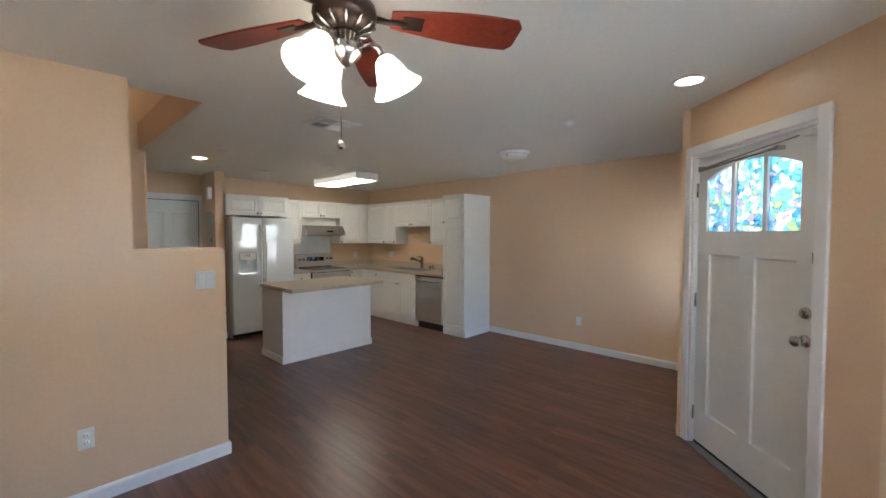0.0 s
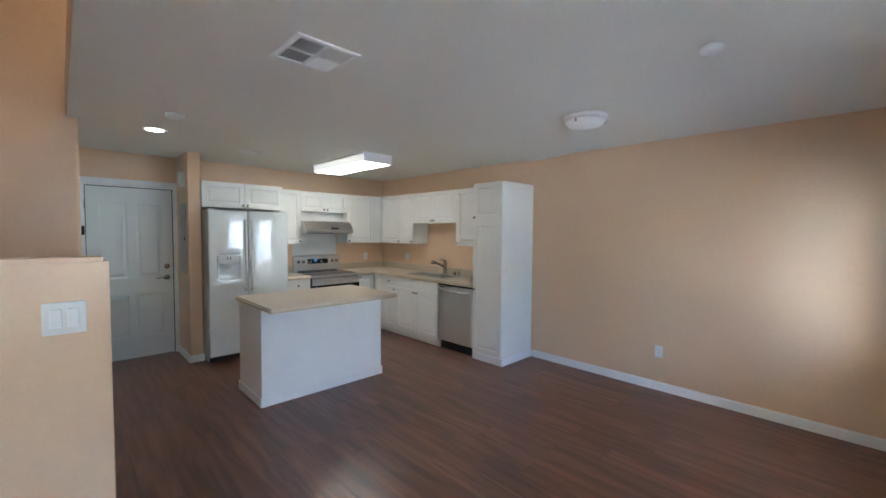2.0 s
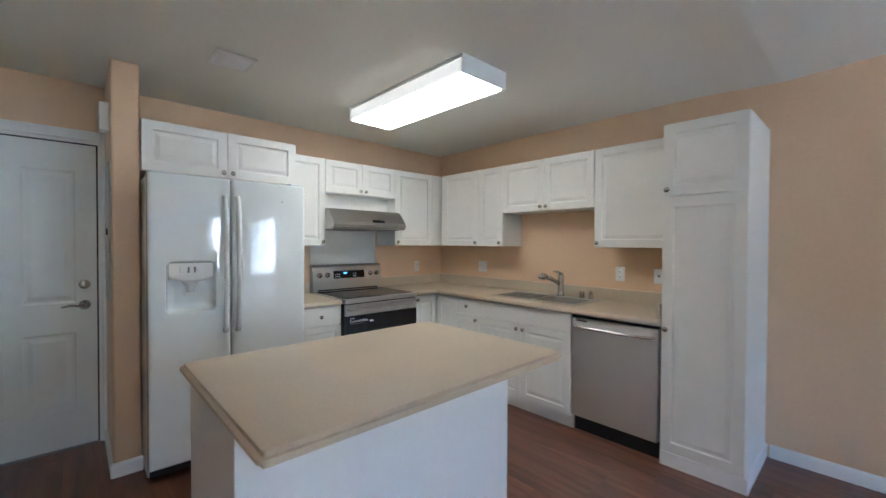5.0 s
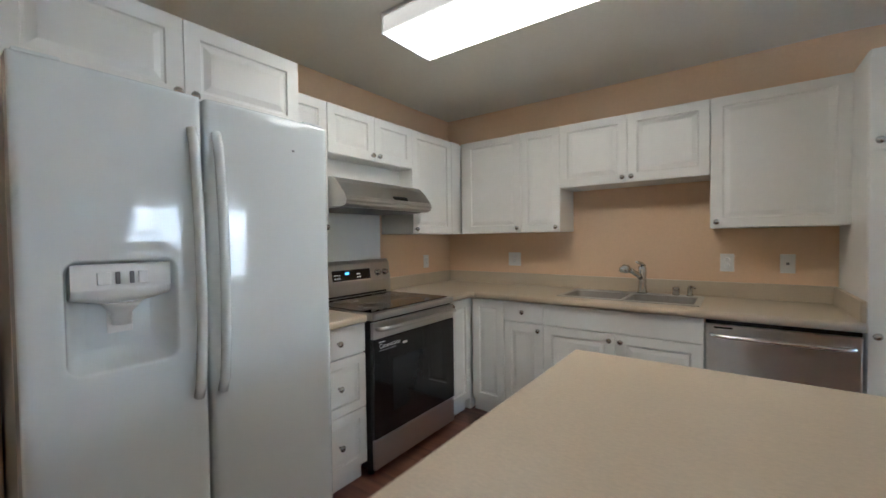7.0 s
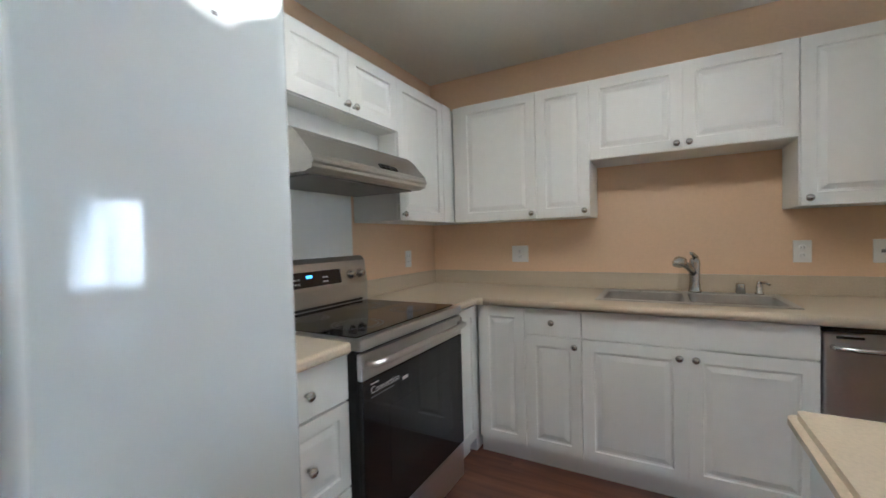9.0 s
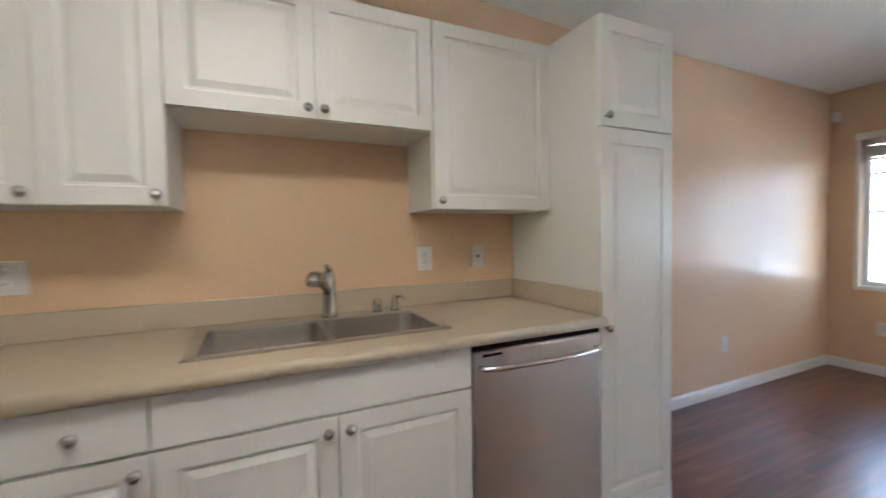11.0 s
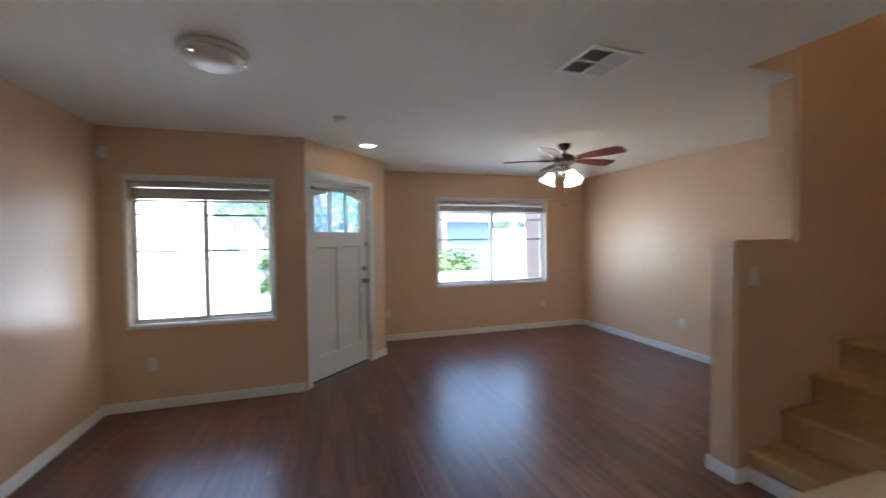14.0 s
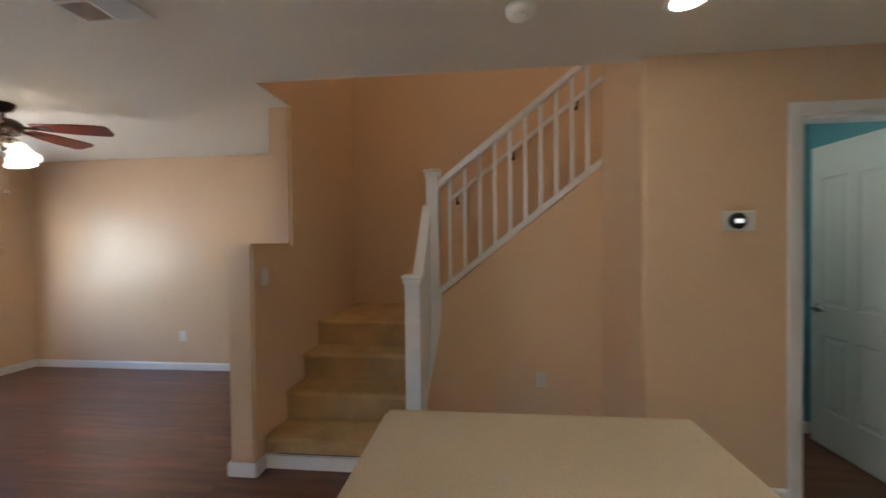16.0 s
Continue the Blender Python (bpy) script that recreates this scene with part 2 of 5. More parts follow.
def prism(bm, pts, y0, y1, axis="y"):
    """Extrudes a polygon of (x, z) from y0 to y1 (axis y), of (y, z) along x, or of (x, y) along z."""
    def put(p, d):
        return {"y": (p[0], d, p[1]), "x": (d, p[0], p[1]), "z": (p[0], p[1], d)}[axis]
    a = [bm.verts.new(put(p, y0)) for p in pts]
    b = [bm.verts.new(put(p, y1)) for p in pts]
    bm.faces.new(a)
    bm.faces.new(b[::-1])
    for i in range(len(pts)):
        j = (i + 1) % len(pts)
        bm.faces.new((a[i], b[i], b[j], a[j]))
    bmesh.ops.recalc_face_normals(bm, faces=bm.faces)
    return bm


def lathe(bm, prof, m=None, n=20, caps=True):
    """Turns a profile of (radius, height) round z."""
    rings = []
    for r, h in prof:
        rings.append([bm.verts.new(Vector((r * math.cos(2 * math.pi * i / n), r * math.sin(2 * math.pi * i / n), h))) for i in range(n)])
    made = [v for ring in rings for v in ring]
    for a, b in zip(rings, rings[1:]):
        for i in range(n):
            f = bm.faces.new((a[i], a[(i + 1) % n], b[(i + 1) % n], b[i]))
            f.smooth = True
    for ring, flip in ((rings[0], True), (rings[-1], False)):
        if caps and prof[0 if flip else -1][0] > 1e-5:
            bm.faces.new(ring[::-1] if flip else ring)
    if m is not None:
        for v in made:
            v.co = m @ v.co
    return bm


def tube(bm, pts, r, n=10):
    """A round bar through points."""
    pts = [Vector(p) for p in pts]
    rings = []
    up = None
    for i, p in enumerate(pts):
        d = (pts[min(i + 1, len(pts) - 1)] - pts[max(i - 1, 0)]).normalized()
        if up is None:
            up = Vector((0, 0, 1)) if abs(d.z) < 0.9 else Vector((1, 0, 0))
        side = d.cross(up).normalized()
        up = side.cross(d).normalized()
        rr = r[i] if isinstance(r, (list, tuple)) else r
        rings.append([bm.verts.new(p + side * (rr * math.cos(2 * math.pi * k / n)) + up * (rr * math.sin(2 * math.pi * k / n))) for k in range(n)])
    made = []
    for a, b in zip(rings, rings[1:]):
        for k in range(n):
            f = bm.faces.new((a[k], a[(k + 1) % n], b[(k + 1) % n], b[k]))
            f.smooth = True
            made.append(f)
    made += [bm.faces.new(rings[0][::-1]), bm.faces.new(rings[-1])]
    bmesh.ops.recalc_face_normals(bm, faces=made)
    return bm


def rings_face(bm, x0, x1, z0, z1, y, prof):
    """A moulded panel facing -y: nested rectangles of (inset, depth behind y), then a flat middle."""
    loops = []
    for ins, dep in prof:
        loops.append([bm.verts.new(p) for p in ((x0 + ins, y + dep, z0 + ins), (x1 - ins, y + dep, z0 + ins), (x1 - ins, y + dep, z1 - ins), (x0 + ins, y + dep, z1 - ins))])
    for a, b in zip(loops, loops[1:]):
        for i in range(4):
            bm.faces.new((a[i], a[(i + 1) % 4], b[(i + 1) % 4], b[i]))
    bm.faces.new(loops[-1])


def panel_slab(w, h, t, xs, zs, prof, y0=0.0):
    """A slab with front at y0 (facing -y) and back at y0 + t; each (x span, z span) in xs by zs is a moulded panel."""
    bm = bmesh.new()
    gx = [0.0, *[v for s in xs for v in s], w]
    gz = [0.0, *[v for s in zs for v in s], h]
    for i in range(len(gx) - 1):
        for j in range(len(gz) - 1):
            a, b, c, d = gx[i], gx[i + 1], gz[j], gz[j + 1]
            if b - a < 1e-6 or d - c < 1e-6:
                continue
            if i % 2 == 1 and j % 2 == 1:
                rings_face(bm, a, b, c, d, y0, prof)
            else:
                bm.faces.new([bm.verts.new(p) for p in ((a, y0, c), (b, y0, c), (b, y0, d), (a, y0, d))])
    e = 0.003
    f = [(0, h), (w, h), (w, 0), (0, 0)]
    back = [bm.verts.new((x, y0 + t, z)) for x, z in f]
    front = [bm.verts.new((x, y0, z)) for x, z in f]
    bm.faces.new(back)
    for i in range(4):
        bm.faces.new((front[i], front[(i + 1) % 4], back[(i + 1) % 4], back[i]))
    bmesh.ops.remove_doubles(bm, verts=bm.verts, dist=1e-5)
    return bm


def finish(name, bm, material):
    me = bpy.data.meshes.new(name)
    bm.to_mesh(me)
    bm.free()
    me.materials.append(material)
    return me


def part(name, bm, material, parent, label=""):
    ob = new(name, finish(name, bm, material))
    ob.parent = parent
    if label:
        ob["label"] = label
    return ob


def thing(name, at, rz=0.0, label="", category="", group="", kind=""):
    ob = new(name)
    ob.empty_display_size = 0.1
    ob.matrix_basis = pose(at[0], at[1], at[2], 0, 0, rz)
    return tagged(ob, label, category, group, kind)


def solid(name, bm, material, label="", category="", kind="structure", m=None):
    ob = new(name, finish(name, bm, material))
    if m is not None:
        ob.matrix_basis = m
    return tagged(ob, label, category, kind=kind)


def along(p0, p1, z=0.0):
    """The pose whose x runs from p0 to p1 and whose -y looks into the room, and the length."""
    d = Vector((p1[0] - p0[0], p1[1] - p0[1]))
    return pose(p0[0], p0[1], z, 0, 0, math.degrees(math.atan2(d.y, d.x))), d.length


def wall(name, p0, p1, z0, z1, thick, label, holes=(), material=None, ext0=0.0, ext1=0.0, round_from=None):
    """A wall with its room face on p0-p1; it grows outward. Holes: (s0, s1, z0, z1)."""
    m, ln = along(p0, p1)
    bm = bmesh.new()
    gx = sorted({-ext0, ln + ext1, *[v for h in holes for v in h[:2]]})
    gz = sorted({z0, z1, *[v for h in holes for v in h[2:]]})
    def void(i, j):
        if not (0 <= i < len(gx) - 1 and 0 <= j < len(gz) - 1):
            return True
        cx, cz = (gx[i] + gx[i + 1]) / 2, (gz[j] + gz[j + 1]) / 2
        return any(h[0] < cx < h[1] and h[2] < cz < h[3] for h in holes)
    for i in range(len(gx) - 1):
        for j in range(len(gz) - 1):
            if void(i, j):
                continue
            a, b, c, d = gx[i], gx[i + 1], gz[j], gz[j + 1]
            quads = [((a, 0, c), (b, 0, c), (b, 0, d), (a, 0, d)), ((a, thick, c), (a, thick, d), (b, thick, d), (b, thick, c))]
            if void(i - 1, j):
                quads.append(((a, 0, c), (a, 0, d), (a, thick, d), (a, thick, c)))
            if void(i + 1, j):
                quads.append(((b, 0, c), (b, thick, c), (b, thick, d), (b, 0, d)))
            if void(i, j - 1):
                quads.append(((a, 0, c), (a, thick, c), (b, thick, c), (b, 0, c)))
            if void(i, j + 1):
                quads.append(((a, 0, d), (b, 0, d), (b, thick, d), (a, thick, d)))
            for q in quads:
                bm.faces.new([bm.verts.new(p) for p in q])
    bmesh.ops.remove_doubles(bm, verts=bm.verts, dist=1e-5)
    bmesh.ops.recalc_face_normals(bm, faces=bm.faces)
    if round_from is not None:
        soft = [e for e in bm.edges if len(e.link_faces) == 2 and e.calc_face_angle() > 1.0 and all(v.co.x > round_from - 1e-4 for v in e.verts) and max(v.co.z for v in e.verts) > 0.1]
        bmesh.ops.bevel(bm, geom=soft, offset=0.017, segments=4, affect="EDGES")
    return solid(name, bm, material or WALL, label, "wall", m=m)


def skirting(p0, p1, e0=0.0, e1=0.0):
    m, ln = along(p0, p1)
    bm = prism(bmesh.new(), [(0.0, 0.0), (-0.013, 0.0), (-0.013, 0.07), (-0.006, 0.085), (0.0, 0.085)], -e0, ln + e1, axis="x")
    return solid("baseboard", bm, TRIM, "white painted wooden baseboard along the wall", "baseboard", m=m)


# ---- plan ----
D0, D1 = 0.112, 1.062                   # entry door opening along the angled wall
GD0, GD1 = 1.432, 2.292               # hall door opening
BD0, BD1 = -6.695, -5.997              # blue room doorway
OE1, OE2, OE3, OS1 = 0.364, 0.145, 2.692, 1.93
FAN0, LAMP0 = 58, 55
XW, XE1, XE2 = -6.71, -0.515, 1.097
YN, YS = 5.478, -0.555
ZC = 2.455
DIAG0, DIAG1 = (XE1, 3.875), (0.455, 2.905)
W1 = (4.13, 5.265, 0.742, 2.00)      # y0, y1, z0, z1
W2 = (0.165, 2.00, 0.765, 2.035)
HX0, HX1, HY = -2.893, -2.722, 1.381   # stair-side and living-side faces and end of the half wall
YC, XJ = 1.375, -5.190                # hall wall face and the jog beside the stairs
YU = 0.635                            # face of the wall under the upper flight

solid("subfloor", boxm(-7.2, 1.4, -0.8, 5.7, -0.20, -0.016), DARK, "dark subfloor under the planks", "floor")
wall("wall_north", (XW, YN), (XE1, YN), 0, ZC, 0.15, "peach painted wall beside pantry", ext0=0.15)
wall("wall_east_dining", (XE1, YN), (XE1, DIAG0[1]), 0, ZC, 0.15, "peach painted wall with a sliding window", [(YN - W1[1], YN - W1[0], W1[2], W1[3])], ext0=0.15, ext1=0.05)
DL = math.hypot(DIAG1[0] - DIAG0[0], DIAG1[1] - DIAG0[1])
wall("wall_entry", DIAG0, DIAG1, 0, ZC, 0.13, "peach painted angled wall around the entry door", [(D0, D1, -0.01, 2.10)])
wall("wall_entry_return", DIAG1, (XE2, DIAG1[1]), 0, ZC, 0.15, "peach painted return wall beside the entry", ext1=0.15)
wall("wall_east_living", (XE2, DIAG1[1]), (XE2, YS), 0, ZC, 0.15, "peach painted wall with a wide sliding window", [(DIAG1[1] - W2[1], DIAG1[1] - W2[0], W2[2], W2[3])], ext1=0.15)
wall("wall_south", (XE2, YS), (-7.0, YS), 0, 5.2, 0.15, "peach painted wall behind living room and stairs")
wall("wall_west", (XW, -0.6), (XW, YN), 0, ZC, 0.15, "peach painted wall behind the range", [(GD0 + 0.6, GD1 + 0.6, -0.01, 2.07)])
wall("wall_stair_half", (HX1, YS), (HX1, HY), 0, 5.2, HX1 - HX0, "peach painted wall stepping down to a half wall", [(0.874 - YS, HY - YS, 1.447, ZC + 0.15)], round_from=0.874 - YS)
wall("wall_hall", (XJ, YC), (XW, YC), 0, ZC, 0.12, "peach painted hall wall with an open doorway", [(XJ - BD1, XJ - BD0, -0.01, 2.10)], ext0=-0.022)
wall("wall_jog", (XJ, YU), (XJ, YC - 0.001), 0, 5.2, 0.12, "peach painted side wall at the stairs", ext1=-0.0215)
bull = prism(bmesh.new(), [(XJ - 0.05, YC - 0.05), (XJ - 0.05, YC - 0.0002)] + [(XJ - 0.022 + 0.0218 * math.sin(radians(a)), YC - 0.022 + 0.0218 * math.cos(radians(a))) for a in range(0, 91, 10)] + [(XJ - 0.0002, YC - 0.05)], 0.0, ZC, axis="z")
for f in bull.faces:
    f.smooth = abs(f.normal.z) < 0.5
solid("wall_corner_bead", bull, WALL, "peach painted rounded wall corner beside the stairs", "wall")
solid("wall_fridge_stub", boxm(XW, -6.09, 2.312, 2.446, 0, ZC, 0.012), WALL, "peach painted stub wall beside the refrigerator", "wall")

# ceiling with the stairwell left out, and the upper stairwell
cb = bmesh.new()
def ridge(x, y):
    """A faint ridge for a tone seam at the kitchen's edge, dying out southward."""
    u = max(0.0, 1 - abs(x + 3.485) / 0.45)
    return -0.026 * u * min(1.0, max(0.0, (y - 3.0) / 1.4))
gx, gy = (-7.0, -3.935, -3.70, -3.485, -3.27, -3.035, 1.3), (1.31, 3.0, 3.7, 4.4, 5.476, 5.7)
low = [[cb.verts.new((x, y, ZC + ridge(x, y))) for y in gy] for x in gx]
top = [[cb.verts.new((x, y, ZC + 0.28)) for y in gy] for x in gx]
for i in range(len(gx) - 1):
    for j in range(len(gy) - 1):
        cb.faces.new((low[i][j], low[i][j + 1], low[i + 1][j + 1], low[i + 1][j]))
        cb.faces.new((top[i][j], top[i + 1][j], top[i + 1][j + 1], top[i][j + 1]))
for i in range(len(gx) - 1):
    for j in (0, len(gy) - 1):
        cb.faces.new((low[i][j], low[i + 1][j], top[i + 1][j], top[i][j]))
for j in range(len(gy) - 1):
    for i in (0, len(gx) - 1):
        cb.faces.new((low[i][j], low[i][j + 1], top[i][j + 1], top[i][j]))
bmesh.ops.recalc_face_normals(cb, faces=cb.faces)
box(cb, HX0 + 0.002, 1.3, -0.7, 1.31, ZC, ZC + 0.28)
solid("ceiling", cb, CEIL, "grey-white textured ceiling", "ceiling")
solid("ceiling_upper", boxm(-7.2, -2.6, -0.7, 3.2, 5.0, 5.1), CEIL, "white ceiling over the stairwell", "ceiling")
solid("wall_upper_north", boxm(-7.1, -2.7, 2.6, 2.72, ZC + 0.28, 5.0), WALL, "peach painted upper hall wall", "wall")
solid("wall_upper_west", boxm(-7.2, -7.0, -0.7, 2.7, ZC, 5.0), WALL, "peach painted upper end wall", "wall")
# unseen lamp added to brighten the stairwell from above
ul = thing("added_stairwell_lamp", (-4.3, 1.9, 5.0), 0, "unseen round ceiling lamp added to light the stairwell", "ceiling light")
solid("wall_upper_east", boxm(HX0 + 0.001, HX1, HY, 2.7, ZC + 0.28, 5.0), WALL, "peach painted upper side wall", "wall")
solid("stairwell_fascia", boxm(XJ, HX0 + 0.001, 1.304, 1.309, ZC + 0.004, ZC + 0.30), WALL, "peach painted edge of the stair opening", "trim")
solid("stairwell_fascia", boxm(HX0 - 0.004, HX0 + 0.001, 0.876, 1.303, ZC + 0.004, ZC + 0.30), WALL, "peach painted edge of the stair opening", "trim")

for a, b in (((-3.505, YN), (XE1, YN)), ((XE1, YN), (XE1, DIAG0[1])), (DIAG0, (DIAG0[0] + (D0 - 0.06) * 0.7071, DIAG0[1] - (D0 - 0.06) * 0.7071)),
             ((DIAG0[0] + (D1 + 0.06) * 0.7071, DIAG0[1] - (D1 + 0.06) * 0.7071), DIAG1), (DIAG1, (XE2, DIAG1[1])), ((XE2, DIAG1[1]), (XE2, YS)), ((XE2, YS), (HX1, YS)),
             ((HX1, YS), (HX1, HY)), ((HX1, HY), (HX0, HY)), ((HX0, HY), (HX0, 1.258)), ((-4.0, YU), (XJ, YU)), ((XJ, YU), (XJ, YC)), ((XJ, YC), (BD1 + 0.07, YC)),
             ((XW, 2.312), (-6.09, 2.312)), ((-6.09, 2.312), (-6.09, 2.446))):
    skirting(a, b, 0.006, 0.006)

# ---- stairs ----
RISE, RUN2 = 0.197, 0.25
NX = -3.81
stair = thing("staircase", (HX0, 1.258, 0), 0, "carpeted staircase with a landing and white base strip", "staircase")
for k in range(4):
    y1 = 1.258 - 0.275 * k
    y0 = YS if k == 3 else 1.258 - 0.275 * (k + 1)
    z = RISE * (k + 1)
    xa = NX - HX0 - (0.15 if k == 3 else 0)
    sb = boxm(xa, -0.002, y0 - 1.258 + 0.002, y1 - 1.258 - 0.004, 0.0 if k else 0.085, z - 0.012, 0.004)
    box(sb, xa, -0.002, y0 - 1.258 + 0.002, y1 - 1.258 + 0.024, z - 0.042, z, 0.018, 4)
    part("step" if k < 3 else "landing", sb, CARPET, stair)
part("base_strip", boxm(NX - HX0, -0.014, 0.0, 0.026, 0, 0.083), TRIM, stair, "white base strip under the first riser")
for k in range(8):
    x1 = -3.92 - RUN2 * k
    ylim = 0.52 if x1 > -5.1 else 0.43
    z = RISE * (k + 5)
    part("step", boxm(x1 - 0.28 - HX0, x1 + 0.02 - HX0, YS - 1.258 + 0.002, ylim - 1.258, max(0.0, z - 0.5) if x1 > -5.1 else z - 0.25, z, 0.016, 3), CARPET, stair)

SL = 0.797
def rail_z(x, z0):
    return z0 + SL * (-4.0 - x)

# wall under the upper flight, with its sloping top
ub = prism(bmesh.new(), [(-3.8125, 0.0), (XJ, 0.0), (XJ, rail_z(XJ, 1.05)), (-3.90, rail_z(-3.90, 1.05)), (-3.90, 0.78), (-3.8125, 0.70)], 0.53, YU)
solid("wall_under_stairs", ub, WALL, "peach painted sloping wall under the upper flight", "wall")

bal = thing("stair_railing", (-3.85, 0.64, 0), 0, "white painted wooden stair railing with square newels", "railing")
def rel(bm):
    bmesh.ops.translate(bm, verts=bm.verts, vec=(3.85, -0.64, 0))
    return bm
def slant(x0, x1, y0, y1, zb, zt, bev=0.006):
    bm = prism(bmesh.new(), [(x0, rail_z(x0, zb)), (x1, rail_z(x1, zb)), (x1, rail_z(x1, zt)), (x0, rail_z(x0, zt))], y0, y1)
    bmesh.ops.bevel(bm, geom=bm.edges[:], offset=bev, segments=2, affect="EDGES")
    return rel(bm)
part("bottom_rail", slant(-3.95, XJ + 0.004, 0.522, 0.643, 1.058, 1.115), TRIM, bal)
part("top_rail", slant(-3.95, XJ + 0.004, 0.568, 0.632, 1.885, 1.955, 0.012), TRIM, bal)
for k in range(10):
    x = -4.052 - 0.1156 * k
    z0, z1 = rail_z(x, 1.10), rail_z(x, 1.90)
    part("baluster", rel(boxm(x - 0.015, x + 0.015, 0.585, 0.615, z0, z1, 0.003, 1)), TRIM, bal)
def newel(name, x, y, z0, z1, w):
    n = part(name, rel(boxm(x - w, x + w, y - w, y + w, z0, z1, 0.004)), TRIM, bal)
    cbm = boxm(x - w - 0.018, x + w + 0.018, y - w - 0.018, y + w + 0.018, z1, z1 + 0.022, 0.006)
    box(cbm, x - w - 0.008, x + w + 0.008, y - w - 0.008, y + w + 0.008, z1 - 0.03, z1 - 0.001, 0.004)
    part("cap", rel(cbm), TRIM, n)
    return n
newel("upper_newel", -3.917, 0.60, 0.79, 1.985, 0.047)
newel("lower_newel", -3.855, 1.150, 0.0, 1.21, 0.05)
kp = prism(bmesh.new(), [(1.099, 0.0), (1.099, 1.19), (0.648, 1.19), (0.648, 0.86), (0.90, 0.30), (1.03, 0.0)], -3.903, -3.807, axis="x")
part("side_panel", rel(kp), TRIM, bal)
ku = prism(bmesh.new(), [(1.105, 1.1905), (1.105, 1.215), (0.648, 1.70), (0.648, 1.1905)], -3.903, -3.852, axis="x")
part("sloping_board", rel(ku), TRIM, bal)
kc = prism(bmesh.new(), [(-3.8135, 0.0), (-3.822, 0.0), (-3.975, 0.80), (-3.985, 1.06), (-3.8135, 1.06)], YU + 0.0005, 0.6475)
part("corner_board", rel(kc), TRIM, bal)
tc = prism(bmesh.new(), [(1.110, 1.214), (1.110, 1.236), (0.648, 1.730), (0.648, 1.704)], -3.912, -3.844, axis="x")
part("board_cap", rel(tc), TRIM, bal)

hr = thing("wall_handrail", (-3.9, YS, 0), 0, "white wall handrail on dark brackets in stairwell", "handrail")
hb = prism(bmesh.new(), [(-0.08, 1.88), (-1.75, 1.88 + 0.772 * 1.67), (-1.75, 1.93 + 0.772 * 1.67), (-0.08, 1.93)], 0.045, 0.09)
bmesh.ops.bevel(hb, geom=hb.edges[:], offset=0.012, segments=2, affect="EDGES")
part("rail", hb, TRIM, hr)
for s in (0.134, 0.725, 1.367):
    zz = 1.88 + 0.772 * (s - 0.08)
    part("bracket", tube(lathe(bmesh.new(), [(0.020, 0), (0.020, 0.005), (0.009, 0.010)], pose(-s, 0, zz - 0.06, -90, 0, 0), 12), [(-s, 0.008, zz - 0.06), (-s, 0.06, zz - 0.055), (-s, 0.066, zz + 0.005)], 0.007), BRONZE, hr)


# ---- doors ----
PANEL = [(0.0, 0.0), (0.012, 0.005), (0.026, 0.0055), (0.05, 0.001)]

def casing(name, p0, p1, s0, s1, ztop, w=0.066, label="white moulded door casing", y=0.0):
    m, ln = along(p0, p1)
    t = thing(name, (0, 0, 0), 0, label, "door casing", kind="structure")
    t.matrix_basis = m
    prof = lambda a, b, c, d: boxm(a, b, y - 0.018, y, c, d, 0.005)
    part("side_casing", prof(s0 - w, s0, 0, ztop + w), TRIM, t)
    part("side_casing", prof(s1, s1 + w, 0, ztop + w), TRIM, t)
    part("head_casing", prof(s0 + 0.0005, s1 - 0.0005, ztop, ztop + w), TRIM, t)
    part("jamb", boxm(s0, s0 + 0.018, y + 0.001, 0.12, 0, ztop - 0.0185), TRIM, t)
    part("jamb", boxm(s1 - 0.018, s1, y + 0.001, 0.12, 0, ztop - 0.0185), TRIM, t)
    part("head_jamb", boxm(s0, s1, y + 0.001, 0.12, ztop - 0.018, ztop), TRIM, t)
    return t

def four_panel_door(name, w, h, m, label, category="door"):
    d = thing(name, (0, 0, 0), 0, label, category)
    d.matrix_basis = m
    xs = [(0.11 * w / 0.8, 0.36 * w / 0.8), (0.44 * w / 0.8, 0.69 * w / 0.8)]
    zs = [(0.25, 0.77), (0.97, 1.85)]
    part("slab", panel_slab(w, h, 0.036, xs, zs, PANEL), DOORW, d)
    return d

# garage door in the west wall
casing("door_1", (XW, 0), (XW, 3), GD0, GD1, 2.07)
gm = along((XW + 0.001, GD0 + 0.021), (XW + 0.001, 3))[0] @ pose(0, 0.012, 0.008)
gd = four_panel_door("hall_door", GD1 - GD0 - 0.042, 2.04, gm, "closed white four-panel door with nickel lever and deadbolt")
def lever(parent, x, z, side=-1, lay=-1):
    b = lathe(bmesh.new(), [(0.032, 0), (0.030, 0.008), (0.013, 0.012), (0.011, 0.045)], pose(x, 0, z, 90, 0, 0), 18)
    tube(b, [(x, -0.045, z), (x + side * 0.03, -0.048, z), (x + side * 0.07, -0.046, z + 0.006), (x + side * 0.115, -0.044, z - 0.004)], [0.010, 0.009, 0.008, 0.006])
    return part("lever_handle", b, NICKEL, parent, "satin nickel lever handle")
def deadbolt(parent, x, z):
    b = lathe(bmesh.new(), [(0.031, 0), (0.029, 0.012), (0.020, 0.016), (0.0, 0.017)], pose(x, 0, z, 90, 0, 0), 18)
    box(b, x - 0.006, x + 0.006, -0.034, -0.016, z - 0.016, z + 0.016, 0.003)
    return part("deadbolt", b, NICKEL, parent, "round nickel deadbolt")
GW = GD1 - GD0 - 0.042
# dark strip laid over the slab's edges to draw the gap line
gap = bmesh.new()
